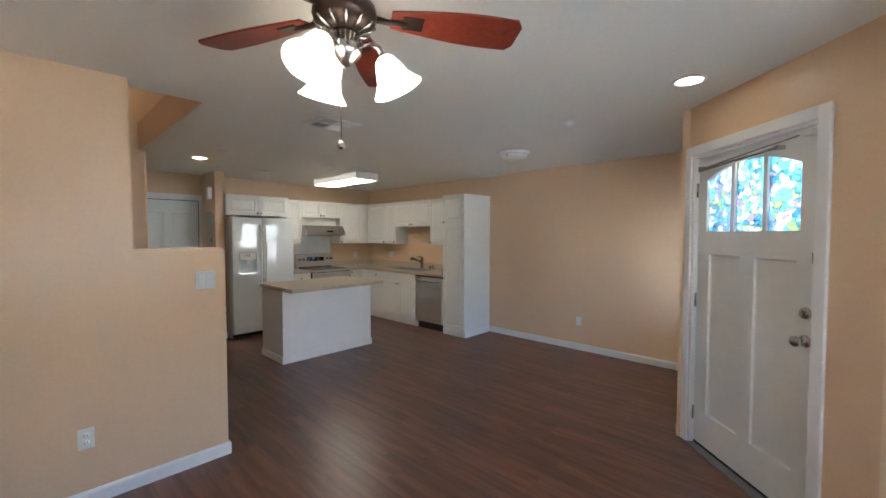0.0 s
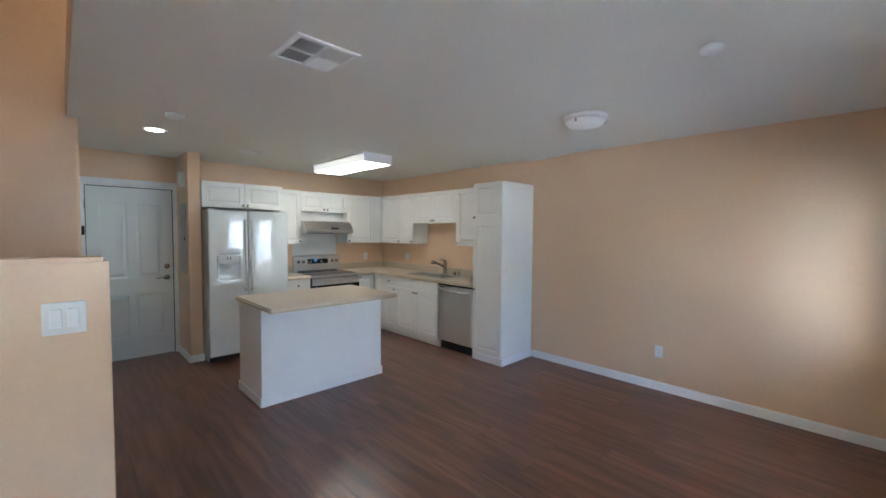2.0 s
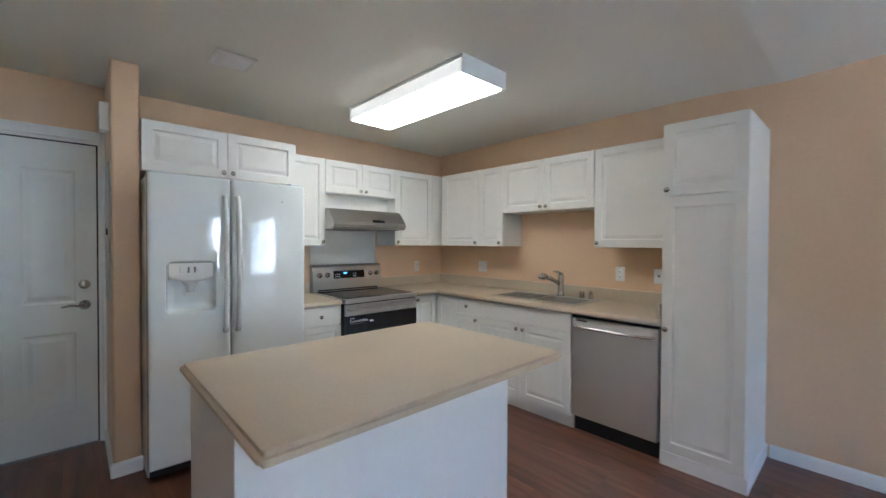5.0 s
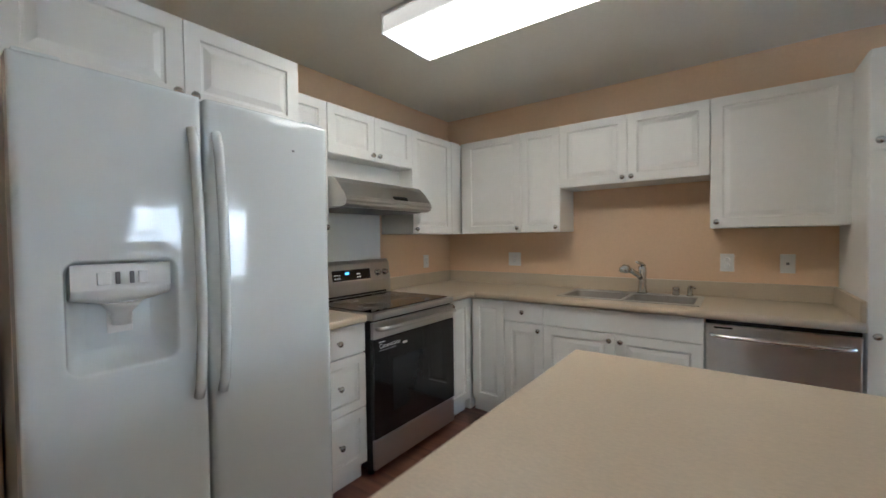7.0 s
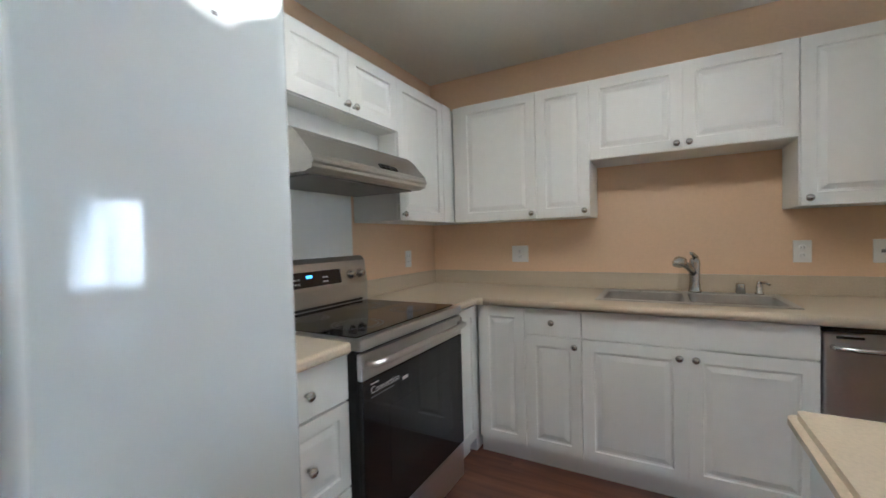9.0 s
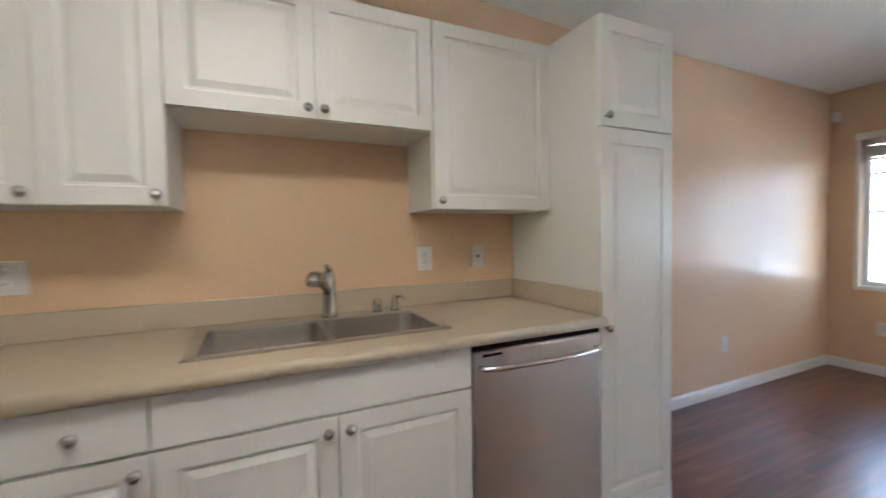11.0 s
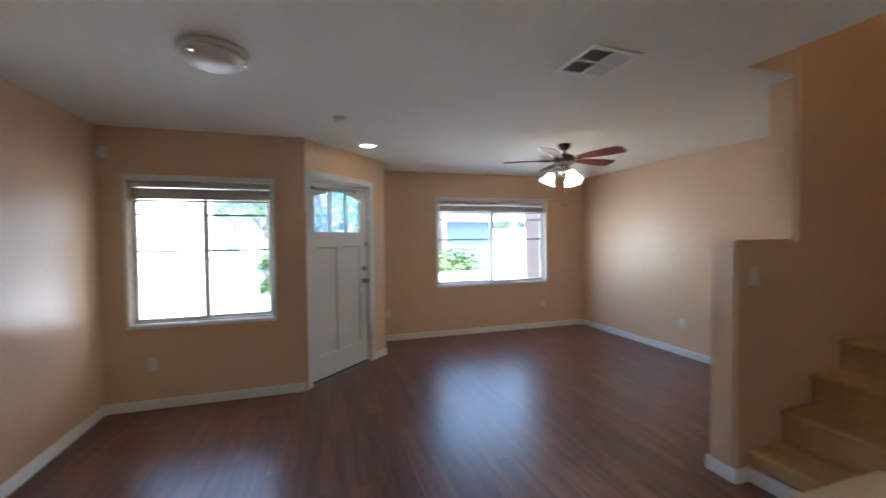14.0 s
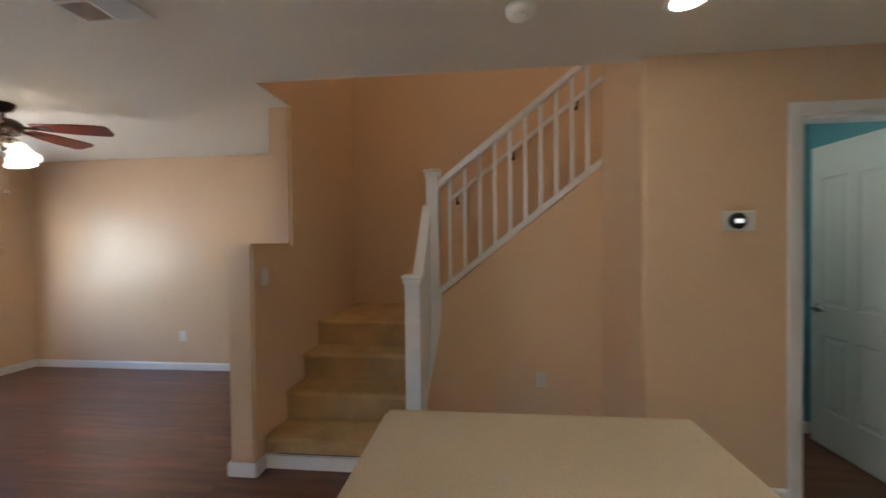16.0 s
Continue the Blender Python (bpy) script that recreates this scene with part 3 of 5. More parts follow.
for q in ((-0.003, 0.004, 0.0, 2.043), (GW - 0.006, GW + 0.003, 0.0, 2.043), (0.0045, GW - 0.0065, 2.035, 2.043)):
    box(gap, q[0], q[1], -0.0015, 0.004, q[2], q[3])
part("edge_gap_strip", gap, DARK, gd, "thin dark strip along the gap around the door")
lever(gd, GW - 0.07, 0.95)
deadbolt(gd, GW - 0.07, 1.09)
for z in (0.2, 1.02, 1.82):
    part("hinge", tube(bmesh.new(), [(-0.006, -0.006, z - 0.045), (-0.006, -0.006, z + 0.045)], 0.007, 8), NICKEL, gd)
solid("threshold", boxm(XW - 0.10, XW + 0.012, GD0 + 0.02, GD1 - 0.02, -0.012, 0.006), GREY, "grey metal threshold under the hall door", "threshold")
solid("wall_behind_hall_door", boxm(XW - 0.22, XW - 0.16, GD0 - 0.2, GD1 + 0.2, 0, 2.3), WALL, "plain wall behind the hall door", "wall")

# open door to the blue room
casing("door_2", (XJ, YC), (XW, YC), XJ - BD1, XJ - BD0, 2.10)
bd = four_panel_door("bathroom_door", 0.65, 2.07, pose(BD0 + 0.062, YC - 0.125 - 0.65, 0.008, 0, 0, 90), "white four-panel door standing open into the blue room")
lever(bd, 0.06, 0.95, 1)
def liner(name, b, mt, label, cat):
    return solid(name, b, mt, label, cat)
liner("wall_blue_west", boxm(XW, XW + 0.006, 0.42, YC - 0.125, 0, 2.30), BLUE, "blue painted bathroom wall", "wall")
liner("wall_blue_south", boxm(XW, XJ - 0.124, 0.44, 0.50, 0, 2.30), BLUE, "blue painted bathroom wall", "wall")
liner("wall_blue_east", boxm(XJ - 0.160, XJ - 0.122, 0.50, YC - 0.125, 0, 2.30), BLUE, "blue painted bathroom wall", "wall")
lb = boxm(XW, BD0 - 0.002, YC - 0.126, YC - 0.1215, 0, 2.3)
box(lb, BD1 + 0.002, XJ - 0.13, YC - 0.126, YC - 0.1215, 0, 2.3)
box(lb, BD0 - 0.002, BD1 + 0.002, YC - 0.126, YC - 0.1215, 2.102, 2.3)
liner("wall_blue_north", lb, BLUE, "blue painted bathroom wall around the doorway", "wall")
liner("ceiling_blue", boxm(XW, XJ - 0.12, 0.44, YC - 0.121, 2.30, 2.34), CEIL, "white bathroom ceiling", "ceiling")
solid("baseboard", boxm(XW + 0.006, XJ - 0.16, 0.50, 0.512, 0, 0.085, 0.003), TRIM, "white baseboard in the blue room", "baseboard")

# unseen dome lamp added so the blue room and its door are lit
bl_ = thing("added_blue_room_lamp", (-5.9, 0.85, 2.30), 0, "unseen round ceiling lamp added to light the blue room", "ceiling light")
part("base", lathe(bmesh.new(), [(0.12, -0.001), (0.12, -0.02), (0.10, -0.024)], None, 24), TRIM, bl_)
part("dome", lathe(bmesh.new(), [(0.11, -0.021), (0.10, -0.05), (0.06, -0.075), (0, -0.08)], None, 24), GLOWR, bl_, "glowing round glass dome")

# entry door with three arched lites
casing("door_3", DIAG0, DIAG1, D0, D1, 2.10)
DM, _ = along(DIAG0, DIAG1)
EW, EH = D1 - D0 - 0.042, 2.066
ed = thing("entry_door", (0, 0, 0), 0, "white entry door with three stained-glass lites", "door")
ed.matrix_basis = DM @ pose(D0 + 0.021, 0.032, 0.012)
GX0, GX1, GZ0 = 0.085, EW - 0.105, 1.543
def arch(x):
    u = (x - GX0) / (GX1 - GX0) * 2 - 1
    return 1.985 - 0.085 * u * u
eb = bmesh.new()
zl = (0.25, 1.385)
xl = [(0.12, EW / 2 - 0.055), (EW / 2 + 0.055, EW - 0.12)]
lower = panel_slab(EW, 1.46, 0.042, xl, [zl], [(0.0, 0.0), (0.006, 0.010), (0.014, 0.012)])
part("lower_slab", lower, DOORW, ed)
ub2 = bmesh.new()
box(ub2, 0, GX0, 0, 0.042, 1.46, EH)
box(ub2, GX1, EW, 0, 0.042, 1.46, EH)
box(ub2, GX0, GX1, 0, 0.042, 1.46, GZ0)
NA = 24
for i in range(NA):
    a, b = GX0 + (GX1 - GX0) * i / NA, GX0 + (GX1 - GX0) * (i + 1) / NA
    q = [(a, arch(a)), (b, arch(b)), (b, EH), (a, EH)]
    for y in (0.0, 0.042):
        ub2.faces.new([ub2.verts.new((x, y, z)) for x, z in (q if y == 0 else q[::-1])])
    ub2.faces.new([ub2.verts.new(p) for p in ((a, 0, arch(a)), (a, 0.042, arch(a)), (b, 0.042, arch(b)), (b, 0, arch(b)))])
part("upper_slab", ub2, DOORW, ed)
mw = 0.028
third = (GX1 - GX0 - 2 * mw) / 3
for k in range(3):
    a = GX0 + k * (third + mw)
    gb = bmesh.new()
    n = 8
    pts = [(a, GZ0), (a + third, GZ0)] + [(a + third - third * i / n, arch(a + third - third * i / n) + 0.004) for i in range(n + 1)]
    pn = part("lite", prism(gb, pts, 0.020, 0.024), STAINED, ed, "stained-glass lite of aqua leaves and white petals")
    pn.visible_shadow = False
    if k < 2:
        c = a + third
        part("mullion", prism(bmesh.new(), [(c, GZ0), (c + mw, GZ0), (c + mw, arch(c + mw) + 0.003), (c, arch(c) + 0.003)], 0.004, 0.038), DOORW, ed)
kb = lathe(bmesh.new(), [(0.033, 0), (0.031, 0.007), (0.013, 0.012), (0.012, 0.030), (0.024, 0.038), (0.029, 0.050), (0.027, 0.062), (0.016, 0.070), (0, 0.071)], pose(EW - 0.057, 0, 0.972, 90, 0, 0), 20)
part("door_knob", kb, NICKEL, ed, "round satin nickel knob")
deadbolt(ed, EW - 0.057, 1.118)
lt = boxm(EW - 0.022, EW - 0.004, -0.016, 0, 1.375, 1.435, 0.003)
box(lt, EW - 0.004, EW + 0.030, -0.022, -0.008, 1.395, 1.410, 0.003)
part("swing_latch", lt, NICKEL, ed, "nickel swing-bar latch")
for z in (0.22, 1.05, 1.84):
    part("hinge", tube(bmesh.new(), [(-0.004, -0.008, z - 0.05), (-0.004, -0.008, z + 0.05)], 0.008, 8), NICKEL, ed)
# dark strip standing in for the shaded gap under the door
part("foot_gap_strip", boxm(0.002, EW - 0.002, -0.003, 0.002, -0.001, 0.016), DARK, ed, "dark strip standing for the gap under the door")
cr = tube(bmesh.new(), [(0.05, -0.03, 1.985), (EW - 0.072, -0.045, 2.032)], 0.005, 8)
part("closer_bracket", boxm(EW - 0.07, EW - 0.005, -0.055, 0, 2.022, 2.05, 0.003), ALU, ed, "white closer bracket")
box(cr, 0.035, 0.065, -0.036, 0, 1.972, 2.002, 0.003)
part("door_closer_rod", cr, GREY, ed, "thin grey metal closer rod")
cr2 = tube(bmesh.new(), [(0.05, -0.034, 1.972), (EW - 0.22, -0.04, 2.000)], 0.0085, 10)
box(cr2, EW - 0.235, EW - 0.205, -0.044, 0.0, 1.988, 2.012, 0.003)
part("door_closer_arm", cr2, NICKEL, ed, "grey tubular closer arm")
tb = boxm(D0 + 0.018, D1 - 0.018, -0.03, 0.12, -0.012, 0.010, 0.003)
solid("threshold", tb, GREY, "grey metal threshold under entry door", "threshold", m=DM)

# ---- windows ----
def sliding_window(name, p0, p1, w, h, z0, label, slide_left, bars):
    """A slider in a hole w by h from p0; the frame sits in the wall's depth."""
    m, _ = along(p0, p1, z0)
    t = thing(name, (0, 0, 0), 0, label, "window", kind="structure")
    t.matrix_basis = m
    fr = bmesh.new()
    for q in ((0, 0.020, 0, h), (w - 0.020, w, 0, h)):
        box(fr, q[0], q[1], 0.05, 0.13, q[2], q[3])
    box(fr, 0.020, w - 0.020, 0.05, 0.13, 0, 0.020)
    box(fr, 0.020, w - 0.020, 0.05, 0.13, h - 0.020, h)
    part("window_frame", fr, ALU, t)
    # flat casing strips round the opening
    for nm, q in (("side_trim", (-0.03, 0.0, -0.03, h + 0.0)), ("side_trim", (w, w + 0.03, -0.03, h + 0.0)), ("sill", (0.0, w, -0.03, 0.0)), ("head_trim", (-0.035, w + 0.035, h + 0.0, h + 0.055))):
        part(nm, boxm(q[0], q[1], -0.014 if nm != "head_trim" else -0.03, 0.02 if nm == "head_trim" else 0.0, q[2] + (0.0005 if nm == "head_trim" else 0), q[3], 0.003), TRIM, t)
    part("reveal_sill", boxm(0, w, 0.0, 0.05, 0.0, 0.006), TRIM, t)
    mid = w / 2
    for k, (a, b) in enumerate(((0.020, mid + 0.029), (mid - 0.029, w - 0.020))):
        y = 0.065 if (k == 0) == slide_left else 0.095
        sash = bmesh.new()
        s = 0.024
        box(sash, a, a + s + 0.03 * k, y, y + 0.025, 0.020, h - 0.020, 0.003)
        box(sash, b - s - 0.03 * (1 - k), b, y, y + 0.025, 0.020, h - 0.020, 0.003)
        box(sash, a + s + 0.03 * k, b - s - 0.03 * (1 - k), y, y + 0.025, 0.020, 0.020 + s, 0.003)
        box(sash, a + s + 0.03 * k, b - s - 0.03 * (1 - k), y, y + 0.025, h - 0.020 - s, h - 0.020, 0.003)
        so = part("sash", sash, ALU, t)
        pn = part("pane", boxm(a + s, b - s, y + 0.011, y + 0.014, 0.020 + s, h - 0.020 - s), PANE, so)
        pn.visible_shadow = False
        # grid bars coloured dark grey for their backlit look
        for f in bars:
            part("muntin", boxm(a + s, b - s, y + 0.006, y + 0.010, h * f - 0.009, h * f + 0.009), GREY, so)
    return t

sliding_window("window_1", (XE1, W1[1]), (XE1, W1[0]), W1[1] - W1[0], W1[3] - W1[2], W1[2], "white vinyl sliding window with thin grid bars", True, (0.51, 0.77))
sliding_window("window_2", (XE2, W2[1]), (XE2, W2[0]), W2[1] - W2[0], W2[3] - W2[2], W2[2], "wide white vinyl sliding window with grid bars", False, (0.54, 0.785))

def raised_blind(p0, p1, w, ztop, label):
    t = thing("window_blind", (0, 0, 0), 0, label, "blind")
    t.matrix_basis = along(p0, p1, ztop)[0]
    part("headrail", boxm(0.015, w - 0.015, 0.004, 0.046, -0.052, -0.014, 0.004), BLIND, t)
    for k in range(11):
        z = -0.068 - 0.0085 * k
        part("slat", boxm(0.02, w - 0.02, 0.002, 0.048, z, z + 0.0079), BLIND, t)
    part("bottom_rail", boxm(0.02, w - 0.02, 0.003, 0.047, -0.178, -0.1615, 0.004), BLIND, t)
    part("cord", tube(bmesh.new(), [(w - 0.09, 0.0, -0.05), (w - 0.09, -0.004, -0.5)], 0.0018, 6), PLAST, t)
    return t
raised_blind((XE1, W1[1]), (XE1, W1[0]), W1[1] - W1[0], W1[3], "raised off-white slatted blind at the window top")
raised_blind((XE2, W2[1]), (XE2, W2[0]), W2[1] - W2[0], W2[3], "raised off-white slatted blind over wide window")


# ---- kitchen ----
RAISED = [(0.0, 0.0), (0.004, 0.008), (0.013, 0.009), (0.036, 0.002)]

def knob(parent, x, y, z):
    b = lathe(bmesh.new(), [(0.007, 0), (0.006, 0.012), (0.015, 0.018), (0.0165, 0.024), (0.012, 0.030), (0, 0.032)], pose(x, y, z, 90, 0, 0), 14)
    return part("knob", b, NICKEL, parent, "round nickel knob")

def cab_door(name, parent, x0, x1, z0, z1, y, knob_at=None, stile=0.055, flat=False):
    w, h = x1 - x0, z1 - z0
    b = panel_slab(w, h, 0.018, [] if flat else [(stile, w - stile)], [] if flat else [(stile, h - stile)], RAISED)
    bmesh.ops.translate(b, verts=b.verts, vec=(x0, y - 0.019, z0))
    d = part(name, b, CAB, parent)
    if knob_at:
        knob(d, knob_at[0], y - 0.019, knob_at[1])
    return d

def wall_unit(at, rz, w, h, d, doors, label, group="kitchen wall cabinets"):
    t = thing("wall_cabinet", at, rz, label, "cabinet", group)
    part("body", boxm(0.0005, w - 0.0005, -d + 0.02, -0.001, 0, h, 0.002, 1), CAB, t)
    for x0, x1, ks in doors:
        k = None if ks is None else ((x0 + 0.028 if ks == "l" else x1 - 0.028), 0.035)
        cab_door("door", t, x0 + 0.002, x1 - 0.002, 0.003, h - 0.003, -d + 0.02, k, stile=min(0.055, (x1 - x0) * 0.22))
    return t

UB, UT = 1.362, 2.134
NY = YN - 0.002
WX = XW + 0.002
# north run
wall_unit((-6.373, NY, UB), 0, 0.883, UT - UB, 0.310, [(0.055, 0.573, "r"), (0.573, 0.883, "r")], "white raised-panel wall cabinet with two doors")
wall_unit((-5.490, NY, 1.680), 0, 0.916, UT - 1.680, 0.310, [(0, 0.458, "r"), (0.458, 0.916, "l")], "short white wall cabinet above the sink")
wall_unit((-4.574, NY, UB), 0, 0.602, UT - UB, 0.310, [(0.005, 0.602, "l")], "white single-door wall cabinet beside the pantry")
# west run, local x is north
wall_unit((WX, 3.395, UB), 90, 0.390, UT - UB, 0.335, [(0, 0.390, "r")], "narrow white wall cabinet beside the refrigerator")
wall_unit((WX, 3.786, 1.838), 90, 0.756, UT - 1.838, 0.335, [(0, 0.378, "r"), (0.378, 0.756, "l")], "short white wall cabinet above the range hood")
wall_unit((WX, 4.543, UB), 90, 0.931, UT - UB, 0.333, [(0, 0.50, "l")], "white corner wall cabinet beside the hood")
part("filler", boxm(0.502, 0.62, -0.334, -0.313, 0.0, UT - UB, 0.002, 1), CAB, bpy.data.objects["wall_cabinet.005"])
wall_unit((WX, 2.450, 1.822), 90, 0.942, UT - 1.822, 0.645, [(0, 0.471, "r"), (0.471, 0.942, "l")], "deep white wall cabinet over the refrigerator")
hp = thing("hood_backboard", (WX, 3.788, 1.70), 90, "white filler board between hood and cabinet", "panel")
part("board", boxm(0, 0.752, -0.20, -0.001, 0.0, 0.136), CAB, hp)
# backsplash panel behind the range
solid("splash_panel", boxm(XW + 0.0005, XW + 0.005, 3.79, 4.525, 0.914, 1.83), CAB, "white splash panel behind the range", "panel", kind="structure")

# pantry
pt = thing("pantry_cabinet", (-3.972, NY, 0), 0, "tall white pantry cabinet with two raised-panel doors", "cabinet")
PW, PD = 0.438, 0.62
part("body", boxm(0, PW, -PD + 0.02, -0.001, 0.0, UT, 0.003, 1), CAB, pt)
cab_door("door", pt, 0.003, PW - 0.003, 0.095, 1.680, -PD + 0.02, (0.03, 0.86), stile=0.06)
cab_door("door", pt, 0.003, PW - 0.003, 1.689, UT - 0.003, -PD + 0.02, (0.03, 1.725), stile=0.06)
part("toe_board", boxm(-0.001, PW + 0.012, -PD + 0.006, -PD + 0.0195, 0, 0.088, 0.003), TRIM, pt)
part("toe_board", boxm(PW, PW + 0.012, -PD + 0.0196, -0.001, 0, 0.088, 0.003), TRIM, pt)

def base_unit(at, rz, w, doors, drawers, label, d=0.632, top=0.872):
    t = thing("base_cabinet", at, rz, label, "cabinet", "kitchen base cabinets")
    part("body", boxm(0.0005, w - 0.0005, -d + 0.02, -0.001, 0.10, top), CAB, t)
    part("toe_board", boxm(0.0005, w - 0.0005, -d + 0.055, -d + 0.067, 0, 0.10), CAB, t)
    for x0, x1, z0, z1, k in doors:
        kk = None if k is None else ((x0 + 0.032 if k == "l" else x1 - 0.032), z1 - 0.04)
        cab_door("door", t, x0 + 0.002, x1 - 0.002, z0, z1, -d + 0.02, kk, stile=min(0.055, (x1 - x0) * 0.2))
    for x0, x1, z0, z1, flat in drawers:
        cab_door("drawer_front", t, x0 + 0.002, x1 - 0.002, z0, z1, -d + 0.02, None if flat == "none" else ((x0 + x1) / 2, (z0 + z1) / 2), stile=0.045, flat=flat in (True, "none"))
    return t

base_unit((-6.075, NY, 0), 0, 0.285, [(0.02, 0.285, 0.105, 0.865, None)], [], "white corner base cabinet with one door")
base_unit((-5.790, NY, 0), 0, 0.296, [(0, 0.296, 0.105, 0.725, "r")], [(0, 0.296, 0.735, 0.868, True)], "white base cabinet with drawer over door")
base_unit((-5.494, NY, 0), 0, 0.910, [(0, 0.458, 0.105, 0.725, "r"), (0.458, 0.910, 0.105, 0.725, "l")], [(0, 0.910, 0.735, 0.868, "none")], "white sink base cabinet with two doors", top=0.735)
base_unit((WX, 3.410, 0), 90, 0.370, [], [(0, 0.370, 0.715, 0.868, True), (0, 0.370, 0.415, 0.706, False), (0, 0.370, 0.105, 0.407, False)], "white base cabinet with three drawers")
base_unit((WX, 4.555, 0), 90, 0.285, [(0, 0.285, 0.105, 0.865, None)], [], "white base cabinet beside the range")
knob(bpy.data.objects["base_cabinet.004"], 0.035, -0.631, 0.835)
solid("corner_filler_cabinet", boxm(XW + 0.004, -6.10, 4.866, YN - 0.004, 0.0, 0.872), CAB, "white blind corner under the worktop", "cabinet", kind="structure")

# worktop with a sink cut-out
CT = 0.914
SX0, SX1, SY0, SY1 = -5.428, -4.622, 4.962, 5.352
wt = thing("worktop", (WX, NY, 0.8735), 0, "cream laminate worktop with low upstand", "worktop")
def wl(bm):
    bmesh.ops.translate(bm, verts=bm.verts, vec=(-WX, -NY, -0.8735))
    return bm
FY, FX = 4.832, -6.070
def sheet(xs, ys, cells, z0, z1):
    """One connected slab over the given grid cells."""
    bm = bmesh.new()
    vs = {}
    fs = []
    for i, j in cells:
        ring = []
        for k in ((i, j), (i + 1, j), (i + 1, j + 1), (i, j + 1)):
            if k not in vs:
                vs[k] = bm.verts.new((xs[k[0]], ys[k[1]], z1))
            ring.append(vs[k])
        fs.append(bm.faces.new(ring))
    ex = bmesh.ops.extrude_face_region(bm, geom=fs, use_keep_orig=True)
    bmesh.ops.translate(bm, verts=[v for v in ex["geom"] if isinstance(v, bmesh.types.BMVert)], vec=(0, 0, z0 - z1))
    bmesh.ops.recalc_face_normals(bm, faces=bm.faces)
    return bm
tb = sheet([-6.705, FX, SX0, SX1, -3.974], [4.552, FY, SY0, SY1, NY], [(0, 0)] + [(i, j) for i in range(4) for j in (1, 2, 3) if (i, j) != (2, 2)], 0.874, CT)
part("top", wl(tb), COUNTER, wt)
part("front_edge", wl(tube(bmesh.new(), [(-6.02, FY, 0.894), (-3.975, FY, 0.894)], 0.0196, 14)), COUNTER, wt)
part("front_edge", wl(tube(bmesh.new(), [(FX, 4.554, 0.894), (FX, 4.79, 0.894), (FX + 0.012, 4.818, 0.894), (FX + 0.045, FY, 0.894)], 0.0196, 14)), COUNTER, wt)
part("upstand", wl(boxm(-6.705, -3.975, NY - 0.02, NY - 0.0005, CT + 0.0005, CT + 0.10, 0.004)), COUNTER, wt)
part("upstand", wl(boxm(-6.7075, -6.688, 4.555, NY - 0.021, CT + 0.0005, CT + 0.10, 0.004)), COUNTER, wt)
part("upstand", wl(boxm(-3.995, -3.9745, FY + 0.01, NY - 0.021, CT + 0.0005, CT + 0.10, 0.004)), COUNTER, wt)
w2t = thing("worktop", (WX, 3.410, 0.8735), 90, "short cream worktop beside the refrigerator", "worktop")
part("top", boxm(0, 0.37, -0.655, 0, 0.0005, 0.0405, 0.012, 3), COUNTER, w2t)
part("upstand", boxm(0, 0.37, -0.02, -0.0005, 0.041, 0.14, 0.004), COUNTER, w2t)

# sink and tap
sk = thing("kitchen_sink", ((SX0 + SX1) / 2, (SY0 + SY1) / 2, CT), 0, "double-bowl stainless steel drop-in sink", "sink")
hx, hy = (SX1 - SX0) / 2, (SY1 - SY0) / 2
rim = sheet([-hx - 0.014, -hx + 0.02, -0.012, 0.012, hx - 0.02, hx + 0.014], [-hy - 0.014, -hy + 0.02, hy - 0.055, hy + 0.03], [(i, j) for i in range(5) for j in range(3) if not (j == 1 and i in (1, 3))], 0.001, 0.008)
bmesh.ops.bevel(rim, geom=[e for e in rim.edges if all(v.co.z > 0.007 for v in e.verts) and len(e.link_faces) == 2 and abs(e.link_faces[0].normal.z - e.link_faces[1].normal.z) > 0.5], offset=0.003, segments=2, affect="EDGES")
part("rim", rim, STEEL, sk)
for a, b in ((-hx + 0.02, -0.012), (0.012, hx - 0.02)):
    bowl = bmesh.new()
    loops = []
    for ins, z in ((0, 0.0045), (0.006, -0.02), (0.014, -0.15), (0.04, -0.172)):
        c, d, e, f = a + ins, b - ins, -hy + 0.02 + ins, hy - 0.055 - ins
        r = 0.045
        pts = []
        for cx, cy, st in ((d - r, f - r, 0), (c + r, f - r, 90), (c + r, e + r, 180), (d - r, e + r, 270)):
            for k in range(5):
                an = radians(st + 90 * k / 4)
                pts.append(bowl.verts.new((cx + r * math.cos(an), cy + r * math.sin(an), z)))
        loops.append(pts)
    for p, q in zip(loops, loops[1:]):
        for i in range(len(p)):
            fc = bowl.faces.new((p[i], p[(i + 1) % len(p)], q[(i + 1) % len(p)], q[i]))
            fc.smooth = True
    bowl.faces.new(loops[-1])
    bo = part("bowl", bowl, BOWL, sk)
    part("drain", lathe(bmesh.new(), [(0.045, -0.171), (0.042, -0.168), (0.03, -0.170), (0, -0.170)], Matrix.Translation(((a + b) / 2, -0.01, 0)), 18), CHROME, bo)
fc = thing("kitchen_tap", (-4.975, 5.362, CT + 0.006), 0, "brushed nickel single-lever pull-out tap", "tap")
part("body", lathe(bmesh.new(), [(0.035, 0), (0.033, 0.010), (0.028, 0.02), (0.025, 0.06), (0.026, 0.12), (0.027, 0.155), (0.025, 0.180), (0.018, 0.192), (0, 0.195)], None, 20), NICKEL, fc)
spt = part("spout", tube(bmesh.new(), [(0, 0, 0.100), (-0.022, -0.050, 0.132), (-0.046, -0.105, 0.160), (-0.060, -0.138, 0.172)], [0.017, 0.017, 0.018, 0.019], 16), NICKEL, fc)
